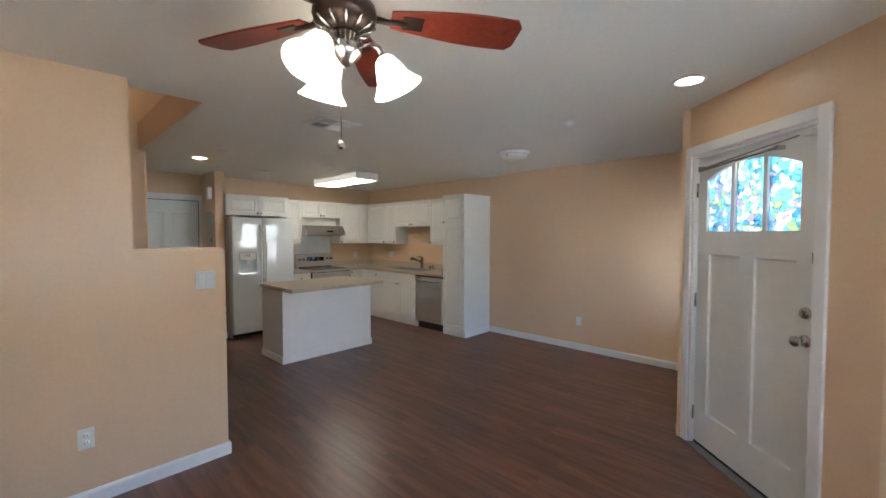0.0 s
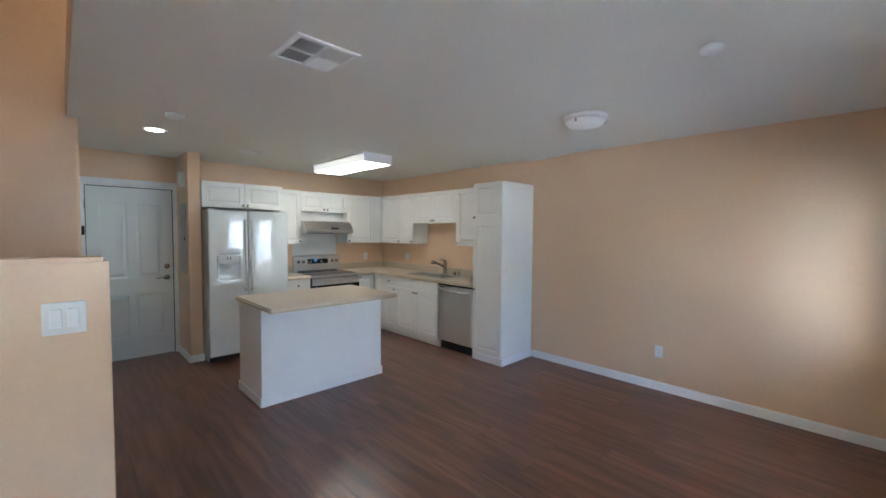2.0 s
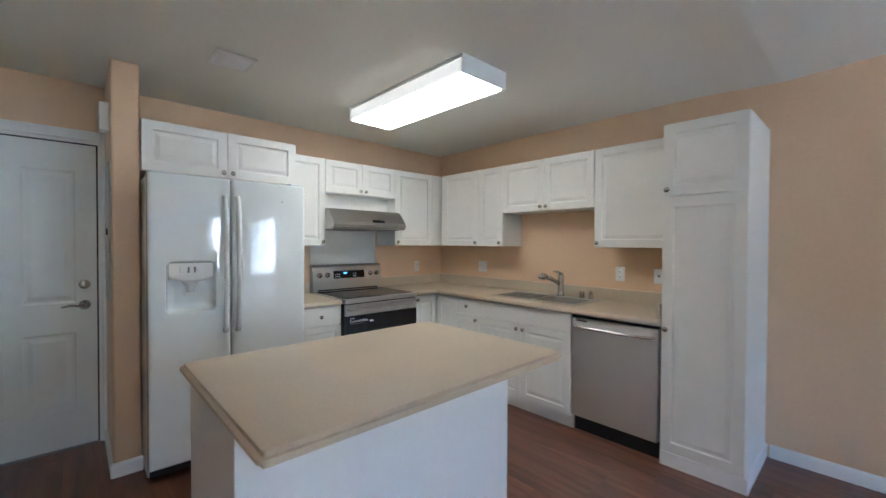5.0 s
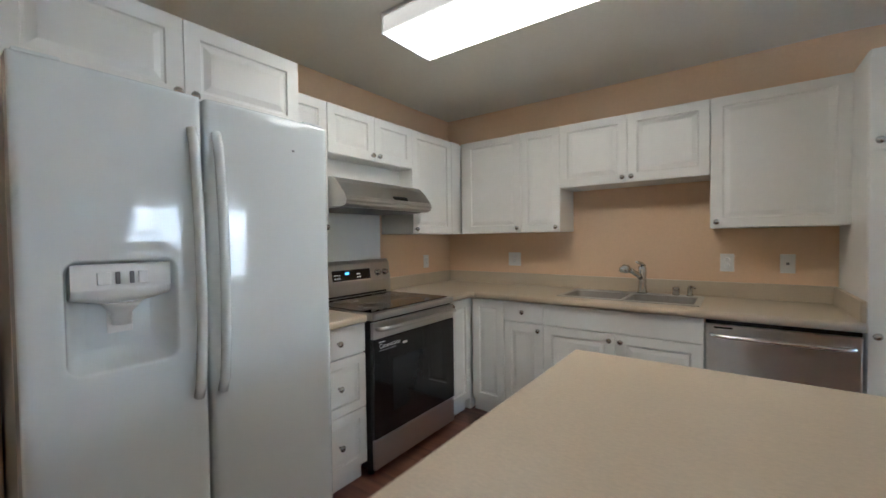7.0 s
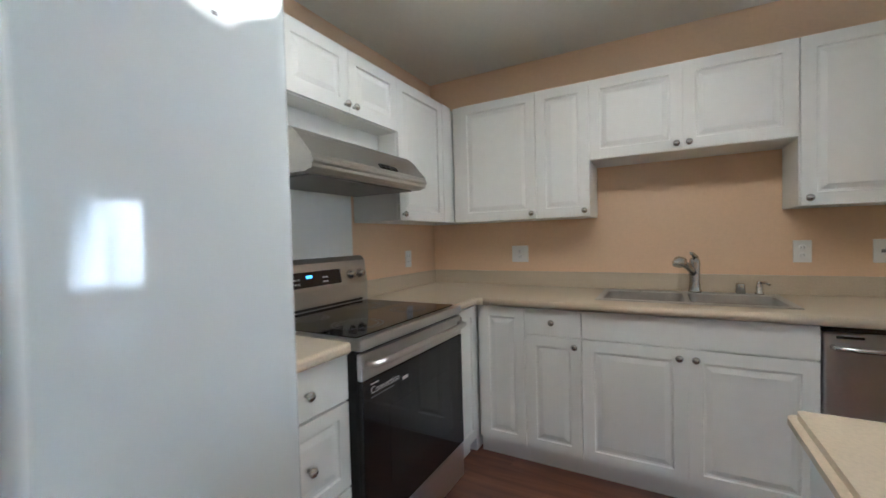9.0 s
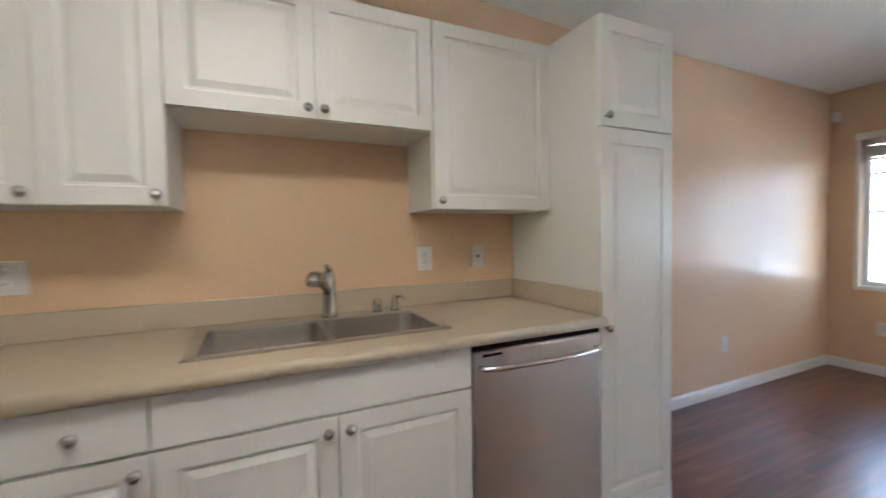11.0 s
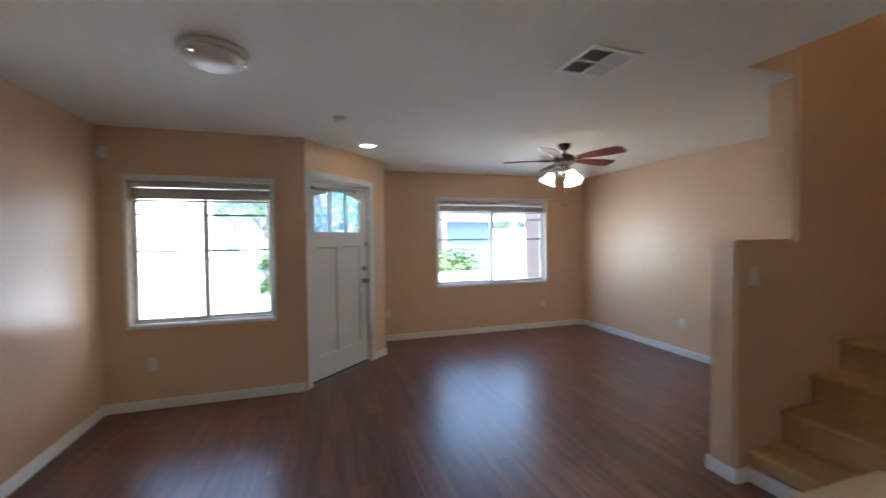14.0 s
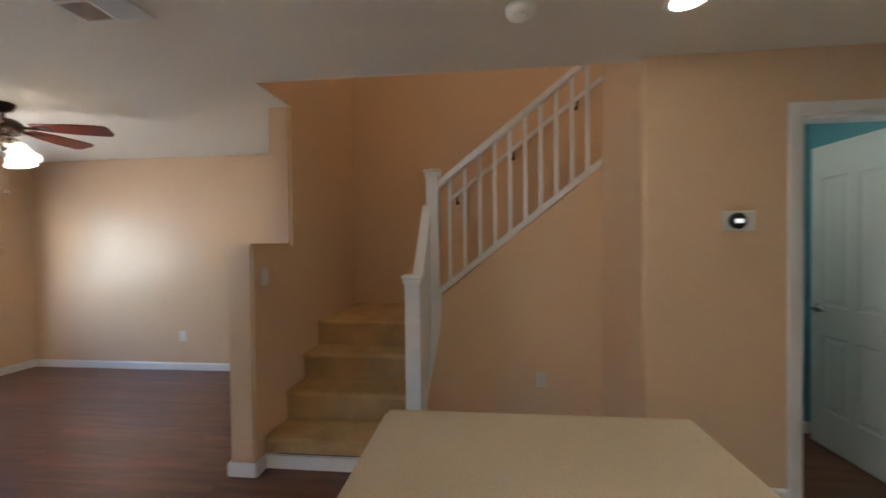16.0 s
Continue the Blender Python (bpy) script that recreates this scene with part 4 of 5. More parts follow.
part("spray_head", tube(bmesh.new(), [(-0.060, -0.138, 0.172), (-0.067, -0.154, 0.178), (-0.077, -0.177, 0.179), (-0.083, -0.190, 0.170), (-0.085, -0.194, 0.158)], [0.021, 0.028, 0.031, 0.029, 0.024], 16), NICKEL, spt)
part("lever", tube(bmesh.new(), [(0.008, 0.012, 0.190), (-0.002, -0.010, 0.206), (-0.014, -0.052, 0.218), (-0.022, -0.088, 0.222)], [0.014, 0.012, 0.009, 0.007], 10), NICKEL, fc)
sd = thing("soap_dispenser", (-4.690, 5.362, CT + 0.006), 0, "small nickel soap dispenser on the sink deck", "dispenser")
part("base", lathe(bmesh.new(), [(0.021, 0), (0.019, 0.01), (0.015, 0.015), (0.015, 0.045), (0.010, 0.06), (0.010, 0.07), (0, 0.071)], None, 16), NICKEL, sd)
part("nozzle", tube(bmesh.new(), [(0, 0, 0.062), (0.02, -0.03, 0.066), (0.032, -0.055, 0.058)], 0.0065, 10), NICKEL, sd)
ag = thing("air_gap", (-4.770, 5.362, CT + 0.006), 0, "short nickel air-gap cap on the sink deck", "cap")
part("cap", lathe(bmesh.new(), [(0.022, 0), (0.021, 0.05), (0.018, 0.056), (0, 0.057)], None, 16), NICKEL, ag)

# dishwasher
dw = thing("dishwasher", (-4.585, NY, 0), 0, "stainless steel dishwasher with bowed bar handle", "dishwasher")
part("body", boxm(0.006, 0.604, -0.575, -0.01, 0.10, 0.868), DARK, dw)
part("door", boxm(0.008, 0.602, -0.630, -0.576, 0.125, 0.848, 0.008, 3), DWSTEEL, dw, "brushed steel door")
part("control_strip", boxm(0.010, 0.600, -0.622, -0.576, 0.8485, 0.868), BLACK, dw)
part("kick_plate", boxm(0.008, 0.602, -0.56, -0.55, 0.0, 0.10), DARK, dw)
hd = tube(bmesh.new(), [(0.035, -0.632, 0.792), (0.04, -0.655, 0.792), (0.10, -0.672, 0.792), (0.305, -0.682, 0.792), (0.51, -0.672, 0.792), (0.57, -0.655, 0.792), (0.575, -0.632, 0.792)], 0.011, 12)
part("handle", hd, CHROME, dw, "bowed steel bar handle")
part("vent_badge", boxm(0.045, 0.125, -0.632, -0.6295, 0.826, 0.836), BLACK, dw)

# range
rg = thing("electric_range", (WX, 3.785, 0), 90, "stainless steel electric range with black glass oven door", "range")
RW, RD = 0.762, 0.66
part("body", boxm(0.002, RW - 0.002, -RD, -0.02, 0.05, 0.877, 0.003, 1), DARK, rg)
part("cooktop", boxm(0.0, RW, -RD - 0.027, -0.085, 0.878, 0.918, 0.006, 3), STEEL, rg)
cg = boxm(0.02, RW - 0.02, -RD + 0.01, -0.095, 0.9185, 0.922)
ck = part("glass_top", cg, BLACK, rg, "black ceramic glass hob")
for cx, cy, r in ((0.20, -0.50, 0.105), (0.56, -0.50, 0.085), (0.20, -0.23, 0.08), (0.56, -0.23, 0.10)):
    rb = bmesh.new()
    for k in range(2):
        rr = r - 0.02 * k
        lathe(rb, [(rr, 0.9222), (rr - 0.002, 0.9225), (rr - 0.004, 0.9222)], Matrix.Translation((cx, cy, 0)), 24, False)
    part("burner_ring", rb, GREY, ck)
bgp = prism(bmesh.new(), [(-0.085, 0.897), (-0.012, 0.897), (-0.012, 1.172), (-0.045, 1.172), (-0.066, 1.15), (-0.085, 1.02)], 0.0, RW, axis="x")
bgd = part("backguard", bgp, STEEL, rg, "stainless control backguard")
dp = boxm(0.21, 0.555, -0.004, 0.0, -0.035, 0.04, 0.002, 1)
dm_ = Matrix.Translation((0, -0.0785, 1.072)) @ Matrix.Rotation(radians(-8.8), 4, "X")
bmesh.ops.transform(dp, matrix=dm_, verts=dp.verts)
disp = part("display", dp, BLACK, bgd)
cd_ = boxm(0.32, 0.355, -0.0055, -0.004, 0.008, 0.022)
bmesh.ops.transform(cd_, matrix=dm_, verts=cd_.verts)
part("clock", cd_, mat("blue_clock_led", (0.02, 0.1, 0.3), 0.4, emit=((0.1, 0.45, 1.0), 0.12)), disp)
for row in range(2):
    for c in range(5):
        kb_ = boxm(0.225 + 0.02 * c + (0.14 if c > 2 else 0), 0.237 + 0.02 * c + (0.14 if c > 2 else 0), -0.0052, -0.004, -0.02 + 0.022 * row, -0.012 + 0.022 * row)
        bmesh.ops.transform(kb_, matrix=dm_, verts=kb_.verts)
        part("legend_bar", kb_, PLAST, disp)
for x in (0.065, 0.145, 0.625, 0.70):
    kn = lathe(bmesh.new(), [(0.026, 0), (0.025, 0.008), (0.021, 0.012), (0.019, 0.028), (0, 0.029)], Matrix.Translation((x, -0.080, 1.075)) @ Matrix.Rotation(radians(81), 4, "X"), 18)
    part("knob", kn, NICKEL, bgd, "round steel control knob")
part("vent_slot", boxm(0.05, RW - 0.05, -0.088, -0.084, 0.925, 0.938), DARK, bgd)
part("oven_fascia", boxm(0.004, RW - 0.004, -RD - 0.024, -RD - 0.002, 0.775, 0.868, 0.004), STEEL, rg)
od = part("oven_door", boxm(0.004, RW - 0.004, -RD - 0.026, -RD - 0.002, 0.225, 0.774, 0.004), BLACK, rg, "black glass oven door")
fr_ = part("oven_window", boxm(0.15, RW - 0.15, -RD - 0.0268, -RD - 0.0262, 0.34, 0.64), mat("dark_tinted_glass", (0.02, 0.022, 0.024), 0.05, rough_var=0.01), od)
def lettering(name, text, size, m, material, parent):
    """Raised built-in lettering turned into a mesh."""
    cu = bpy.data.curves.new(name, "FONT")
    cu.body, cu.size, cu.extrude = text, size, 0.0003
    tmp = bpy.data.objects.new(name, cu)
    me = bpy.data.meshes.new_from_object(tmp)
    bpy.data.objects.remove(tmp)
    me.transform(m)
    me.materials.append(material)
    ob = new(name, me)
    ob.parent = parent
    return ob
lettering("sticker_word", "Connection", 0.036, pose(0.045, -RD - 0.0270, 0.720, 90, 0, 0), PLAST, od)
part("sticker_bar", boxm(0.045, 0.09, -RD - 0.0272, -RD - 0.0265, 0.752, 0.757), PLAST, od)
part("sticker_bar", boxm(0.045, 0.18, -RD - 0.0272, -RD - 0.0265, 0.705, 0.710), GREY, od)
part("sticker_bar", boxm(0.235, 0.275, -RD - 0.0272, -RD - 0.0265, 0.709, 0.722), PLAST, od)
oh = tube(bmesh.new(), [(0.03, -RD - 0.024, 0.832), (0.035, -RD - 0.058, 0.832), (0.10, -RD - 0.066, 0.832), (RW / 2, -RD - 0.07, 0.832), (RW - 0.10, -RD - 0.066, 0.832), (RW - 0.035, -RD - 0.058, 0.832), (RW - 0.03, -RD - 0.024, 0.832)], 0.013, 12)
part("oven_handle", oh, STEEL, rg, "long steel bar handle")
part("storage_drawer", boxm(0.004, RW - 0.004, -RD - 0.024, -RD - 0.002, 0.055, 0.218, 0.006), STEEL, rg, "steel storage drawer front")
for x in (0.05, RW - 0.05):
    part("foot", lathe(bmesh.new(), [(0.02, 0), (0.02, 0.05)], Matrix.Translation((x, -RD + 0.06, 0)), 12), DARK, rg)

# range hood
ho = thing("range_hood", (WX, 3.783, 1.515), 90, "brushed steel under-cabinet range hood", "range hood")
hb = prism(bmesh.new(), [(-0.005, 0.18), (-0.005, 0.0), (-0.47, 0.0), (-0.50, 0.02), (-0.498, 0.05), (-0.41, 0.155), (-0.37, 0.18)], 0.0, 0.775, axis="x")
bmesh.ops.bevel(hb, geom=[e for e in hb.edges if abs(e.verts[0].co.x - e.verts[1].co.x) > 0.1], offset=0.012, segments=2, affect="EDGES")
part("canopy", hb, STEEL, ho)
part("filter", boxm(0.04, 0.735, -0.43, -0.05, -0.008, -0.001, 0.003), GREY, ho, "grey mesh filter")
sp = boxm(0.40, 0.53, -0.003, 0.0, -0.014, 0.014, 0.004)
bmesh.ops.transform(sp, matrix=Matrix.Translation((0, -0.481, 0.072)) @ Matrix.Rotation(radians(-40), 4, "X"), verts=sp.verts)
swp = part("switch_panel", sp, BLACK, ho, "black switch panel")
for c in range(3):
    b_ = boxm(0.418 + 0.036 * c, 0.438 + 0.036 * c, -0.005, -0.003, -0.006, 0.006)
    bmesh.ops.transform(b_, matrix=Matrix.Translation((0, -0.481, 0.072)) @ Matrix.Rotation(radians(-40), 4, "X"), verts=b_.verts)
    part("push_button", b_, DARK, swp)

# refrigerator
rf = thing("refrigerator", (WX + 0.02, 2.452, 0), 90, "white side-by-side refrigerator with ice dispenser", "refrigerator")
FW, FD, FH = 0.905, 0.782, 1.785
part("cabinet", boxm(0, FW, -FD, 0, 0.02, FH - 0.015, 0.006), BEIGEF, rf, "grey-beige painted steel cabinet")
SPL = 0.426
DZ0, DZ1, DX0, DX1 = 0.975, 1.270, 0.085, 0.335
def bowed(bm, x0, x1, sag):
    """Bow the door's front outward across its width."""
    for k in range(1, 14):
        x = x0 + (x1 - x0) * k / 14
        bmesh.ops.bisect_plane(bm, geom=bm.verts[:] + bm.edges[:] + bm.faces[:], plane_co=(x, 0, 0), plane_no=(1, 0, 0))
    for k in range(1, 16):
        bmesh.ops.bisect_plane(bm, geom=bm.verts[:] + bm.edges[:] + bm.faces[:], plane_co=(0, 0, 0.085 + (FH - 0.085) * k / 16), plane_no=(0, 0, 1))
    for v in bm.verts:
        u = (2 * v.co.x - x0 - x1) / (x1 - x0)
        w = min(1.0, max(0.0, (-FD - 0.02 - v.co.y) / 0.04))
        v.co.y -= sag * (1 - u * u) * w
    bm.normal_update()
    for f in bm.faces:
        f.smooth = f.normal.y < -0.3
    return bm
def bow_at(x, x0, x1, sag):
    u = (2 * x - x0 - x1) / (x1 - x0)
    return sag * (1 - u * u)
SAG_L, SAG_R = 0.006, 0.010
def fridge_door(nm, x0, x1):
    b = boxm(x0, x1, -FD - 0.085, -FD - 0.008, 0.085, FH, 0.016, 4)
    return part(nm, bowed(b, x0, x1, SAG_R), APPL, rf)
rdoor = fridge_door("fridge_door", SPL + 0.004, FW)
def round_loop(bm, x0, x1, z0, z1, r, y, n=6):
    out = []
    for cx, cz, st in ((x1 - r, z1 - r, 0), (x0 + r, z1 - r, 90), (x0 + r, z0 + r, 180), (x1 - r, z0 + r, 270)):
        for k in range(n + 1):
            an = radians(st + 90 * k / n)
            out.append(bm.verts.new((cx + r * math.cos(an), y, cz + r * math.sin(an))))
    return out
def bridge(bm, loops):
    for p, q in zip(loops, loops[1:]):
        for i in range(len(p)):
            bm.faces.new((p[i], p[(i + 1) % len(p)], q[(i + 1) % len(q)], q[i])).smooth = True
DF = -FD - 0.085
ldp = bmesh.new()
ox1 = SPL - 0.004
lps = [round_loop(ldp, DX0, DX1, DZ0, DZ1, 0.030, DF + 0.010), round_loop(ldp, DX0 - 0.004, DX1 + 0.004, DZ0 - 0.004, DZ1 + 0.004, 0.034, DF + 0.001), round_loop(ldp, DX0 - 0.008, DX1 + 0.008, DZ0 - 0.008, DZ1 + 0.008, 0.038, DF)]
lps += [round_loop(ldp, i, ox1 - i, 0.085 + i, FH - i, 0.004, DF + d) for i, d in ((0.016, 0.0), (0.007, 0.0025), (0.002, 0.008), (0.0, 0.016), (0.0, 0.077))]
bridge(ldp, lps)
ldp.faces.new(lps[-1])
bmesh.ops.recalc_face_normals(ldp, faces=ldp.faces)
ldoor = part("freezer_door", bowed(ldp, 0.0, ox1, SAG_L), APPL, rf)
nb = bmesh.new()
rl = [round_loop(nb, DX0 + i, DX1 - i, DZ0 + i, DZ1 - i, max(0.012, 0.030 - i * 0.3), DF + d) for i, d in ((0.0, 0.010), (0.004, 0.022), (0.012, 0.046), (0.028, 0.062), (0.05, 0.068))]
bridge(nb, rl)
nb.faces.new(rl[-1])
for v in nb.verts:
    v.co.y -= bow_at(v.co.x, 0.0, ox1, SAG_L)
dsp = part("dispenser_recess", nb, APPL, ldoor)
cp = bmesh.new()
rows = []
for k in range(17):
    u = k / 16
    x = DX0 + 0.012 + (DX1 - DX0 - 0.024) * u
    sag = math.sin(math.pi * u)
    f0 = DF + 0.008 - bow_at(x, 0.0, ox1, SAG_L)
    rows.append([cp.verts.new(p) for p in ((x, f0, DZ1 - 0.006), (x, f0 - 0.001, DZ1 - 0.075), (x, f0 + 0.003, DZ1 - 0.088 - 0.016 * sag), (x, f0 + 0.014, DZ1 - 0.098 - 0.020 * sag), (x, f0 + 0.052, DZ1 - 0.102 - 0.012 * sag), (x, f0 + 0.052, DZ1 - 0.006))])
for a, b in zip(rows, rows[1:]):
    for k in range(6):
        cp.faces.new((a[k], b[k], b[(k + 1) % 6], a[(k + 1) % 6])).smooth = k in (1, 2, 3)
cp.faces.new(rows[0])
cp.faces.new(rows[-1])
bmesh.ops.recalc_face_normals(cp, faces=cp.faces)
cpn = part("control_panel", cp, PLAST, ldoor)
for x, kw_, km in ((0.150, 0.030, PLAST), (0.190, 0.010, GREY), (0.222, 0.010, GREY), (0.242, 0.022, TRIM)):
    part("control_key", boxm(x, x + kw_, DF - 0.0035, DF + 0.004, DZ1 - 0.062, DZ1 - 0.028, 0.001, 1), km, cpn)
fn = lathe(bmesh.new(), [(0.05, 0.0), (0.036, -0.018), (0.024, -0.03), (0.022, -0.065), (0.0, -0.065)], Matrix.Translation(((DX0 + DX1) / 2, -FD - 0.045, DZ1 - 0.115)), 18)
part("chute", fn, PLAST, ldoor)
part("paddle", boxm((DX0 + DX1) / 2 - 0.03, (DX0 + DX1) / 2 + 0.03, -FD - 0.034, -FD - 0.026, DZ1 - 0.205, DZ1 - 0.118, 0.004), PLAST, ldoor)
for x, par in ((SPL - 0.036, ldoor), (SPL + 0.036, rdoor)):
    pts = []
    for k in range(25):
        u = k / 24
        pts.append((x, -FD - 0.0865 - bow_at(x, *((0.0, ox1, SAG_L) if x < SPL else (SPL + 0.004, FW, SAG_R))) - 0.046 * math.sin(math.pi * u) ** 0.45 * (0.75 + 0.25 * u), 1.675 - 0.845 * (u + 0.02 * math.sin(2 * math.pi * u))))
    hb_ = tube(bmesh.new(), pts, [0.0150] * 25, 16)
    part("handle", hb_, APPL, par, "long bowed white handle")
part("badge", boxm(0.735, 0.745, DF - 0.0095, DF - 0.006, 1.66, 1.667), GREY, rdoor)
part("kick_grille", boxm(0.01, FW - 0.01, -FD - 0.02, -FD - 0.002, 0.02, 0.08, 0.004), DARK, rf, "dark kick grille")
part("hinge_cover", boxm(0.01, 0.10, -FD - 0.07, -FD + 0.06, FH, FH + 0.012, 0.005), APPL, rf)
part("hinge_cover", boxm(FW - 0.10, FW - 0.01, -FD - 0.07, -FD + 0.06, FH, FH + 0.012, 0.005), APPL, rf)

# island
il = thing("kitchen_island", (-4.588, 3.105, 0), 0, "white kitchen island with overhanging cream worktop", "island")
IX0, IX1, IY0, IY1 = -0.30, 0.281, -0.622, 0.636
part("body", boxm(IX0, IX1, IY0, IY1, 0.0, 0.872, 0.003, 1), TRIM, il)
for q in ((IX1, IX1 + 0.012, IY0 - 0.012, IY1 + 0.012), (IX0 - 0.012, IX0, IY0 - 0.012, IY1 + 0.012), (IX0, IX1, IY0 - 0.012, IY0), (IX0, IX1, IY1, IY1 + 0.012)):
    part("base_trim", boxm(*q, 0, 0.085, 0.003, 1), TRIM, il)
ib = bmesh.new()
cr_ = 0.022
cs = ((0.590, 0.639), (-0.336, 0.639), (-0.336, -0.655), (0.590, -0.655))
pts = []
for (cx, cy), sx, sy, st in zip(cs, (-1, 1, 1, -1), (-1, -1, 1, 1), (0, 90, 180, 270)):
    for k in range(6):
        an = radians(st + 18 * k)
        pts.append((cx + sx * cr_ + cr_ * math.cos(an), cy + sy * cr_ + cr_ * math.sin(an)))
prism(ib, pts, 0.8735, CT, axis="z")
bmesh.ops.bevel(ib, geom=[e for e in ib.edges if abs(e.verts[0].co.z - e.verts[1].co.z) < 1e-5], offset=0.014, segments=4, affect="EDGES")
itop = part("island_top", ib, COUNTER, il, "cream laminate island top with rounded corners")


# ---- lamps and ceiling things ----
part("base", lathe(bmesh.new(), [(0.16, -0.001), (0.16, -0.02), (0.14, -0.024)], None, 24), TRIM, ul)
part("dome", lathe(bmesh.new(), [(0.15, -0.021), (0.13, -0.06), (0.08, -0.09), (0, -0.10)], None, 24), GLOWU, ul, "glowing round glass dome")

fx = thing("fluorescent_ceiling_light", (-5.26, 3.937, ZC), 0, "long white fluorescent ceiling light, switched on", "ceiling light")
lw, ld = 1.215, 0.38
part("housing", boxm(-lw / 2 - 0.001, lw / 2 + 0.001, -ld / 2 - 0.002, ld / 2 + 0.002, -0.022, -0.001, 0.003), TRIM, fx, "white enamelled backing tray")
# sides carry a weak added glow; the diffuser below is the lamp
part("fixture_side", boxm(-lw / 2, lw / 2, -ld / 2, ld / 2, -0.100, -0.0225, 0.006), GLOWS, fx, "white fixture sides with a faint added glow")
part("diffuser", boxm(-lw / 2 + 0.012, lw / 2 - 0.012, -ld / 2 + 0.012, ld / 2 - 0.012, -0.112, -0.1005, 0.004), GLOW, fx, "glowing white acrylic diffuser")
for s_ in (-1, 1):
    part("end_cap", boxm(s_ * (lw / 2 + 0.007) - 0.0065, s_ * (lw / 2 + 0.007) + 0.0065, -ld / 2 - 0.004, ld / 2 + 0.004, -0.110, -0.001, 0.003), TRIM, fx)

def recessed(x, y):
    t = thing("recessed_light", (x, y, ZC), 0, "round white recessed ceiling light, switched on", "ceiling light", "recessed lights")
    part("trim_ring", lathe(bmesh.new(), [(0.070, -0.001), (0.072, -0.004), (0.090, -0.007), (0.095, -0.001)], None, 28), TRIM, t)
    part("lens", lathe(bmesh.new(), [(0.070, -0.0015), (0.068, -0.004), (0, -0.0045)], None, 28), GLOWR, t, "glowing round lens")
recessed(-0.345, 3.20)
recessed(-5.182, 1.89)

dm = thing("dome_ceiling_light", (-2.25, 4.215, ZC), 0, "white dome ceiling light, switched off", "ceiling light")
part("base_ring", lathe(bmesh.new(), [(0.165, -0.001), (0.168, -0.018), (0.155, -0.03), (0.12, -0.032)], None, 36), TRIM, dm)
part("dome", lathe(bmesh.new(), [(0.154, -0.028), (0.148, -0.05), (0.12, -0.072), (0.07, -0.086), (0, -0.09)], None, 36), mat("frosted_dome_glass", (0.88, 0.87, 0.85), 0.36), dm, "frosted glass dome")
for a in (30, 150, 270):
    part("clip", boxm(0.145 * math.cos(radians(a)) - 0.008, 0.145 * math.cos(radians(a)) + 0.008, 0.145 * math.sin(radians(a)) - 0.008, 0.145 * math.sin(radians(a)) + 0.008, -0.062, -0.03, 0.003), CHROME, dm)

def detector(x, y, label, r=0.058):
    t = thing("smoke_detector", (x, y, ZC), 0, label, "smoke detector")
    part("case", lathe(bmesh.new(), [(r, -0.001), (r, -0.012), (r * 0.92, -0.03), (r * 0.55, -0.036), (0, -0.037)], None, 24), PLAST, t)
    part("grille", lathe(bmesh.new(), [(r * 0.5, -0.0362), (r * 0.48, -0.040), (r * 0.3, -0.0405), (0, -0.0405)], None, 20), TRIM, t)
detector(-1.27, 3.53, "small round white smoke detector on the ceiling", 0.05)
detector(-4.48, 1.92, "round white smoke detector above the hall", 0.065)

# supply vent: four cells, two of them open to the dark duct
vt = thing("ceiling_vent", (-2.707, 2.211, ZC), 0, "square white ceiling vent with four louvred cells", "vent")
part("backing", boxm(-0.145, 0.145, -0.145, 0.145, -0.003, -0.001), GREY, vt)
vf = bmesh.new()
for q in ((-0.165, -0.14, -0.165, 0.165), (0.14, 0.165, -0.165, 0.165), (-0.14, 0.14, -0.165, -0.14), (-0.14, 0.14, 0.14, 0.165), (-0.008, 0.008, -0.14, 0.14), (-0.14, -0.008, -0.008, 0.008), (0.008, 0.14, -0.008, 0.008)):
    box(vf, q[0], q[1], q[2], q[3], -0.012, -0.003)
part("frame", vf, TRIM, vt)
for cx, cy, vert, tl in ((-0.074, -0.074, 0, 40), (0.074, -0.074, 1, 40), (-0.074, 0.074, 1, -40), (0.074, 0.074, 0, -40)):
    for k in range(8):
        o = -0.056 + 0.016 * k
        sbm = boxm(-0.0655, 0.0655, -0.008, 0.008, -0.0006, 0.0006)
        m = Matrix.Translation((cx + (o if vert else 0), cy + (0 if vert else o), -0.008)) @ (Matrix.Rotation(radians(90), 4, "Z") if vert else Matrix.Identity(4)) @ Matrix.Rotation(radians(tl), 4, "X")
        bmesh.ops.transform(sbm, matrix=m, verts=sbm.verts)
        part("slat", sbm, TRIM, vt)
ev = thing("exhaust_vent", (-5.632, 2.838, ZC), 0, "small square white exhaust vent near the refrigerator", "vent")
part("frame", lathe(bmesh.new(), [(0.15, -0.001), (0.14, -0.016), (0.11, -0.018)], pose(0, 0, 0, 0, 0, 45), 4), TRIM, ev)
for k in range(7):
    part("slat", boxm(-0.075, 0.075, -0.066 + 0.02 * k, -0.054 + 0.02 * k, -0.019, -0.016), TRIM, ev)

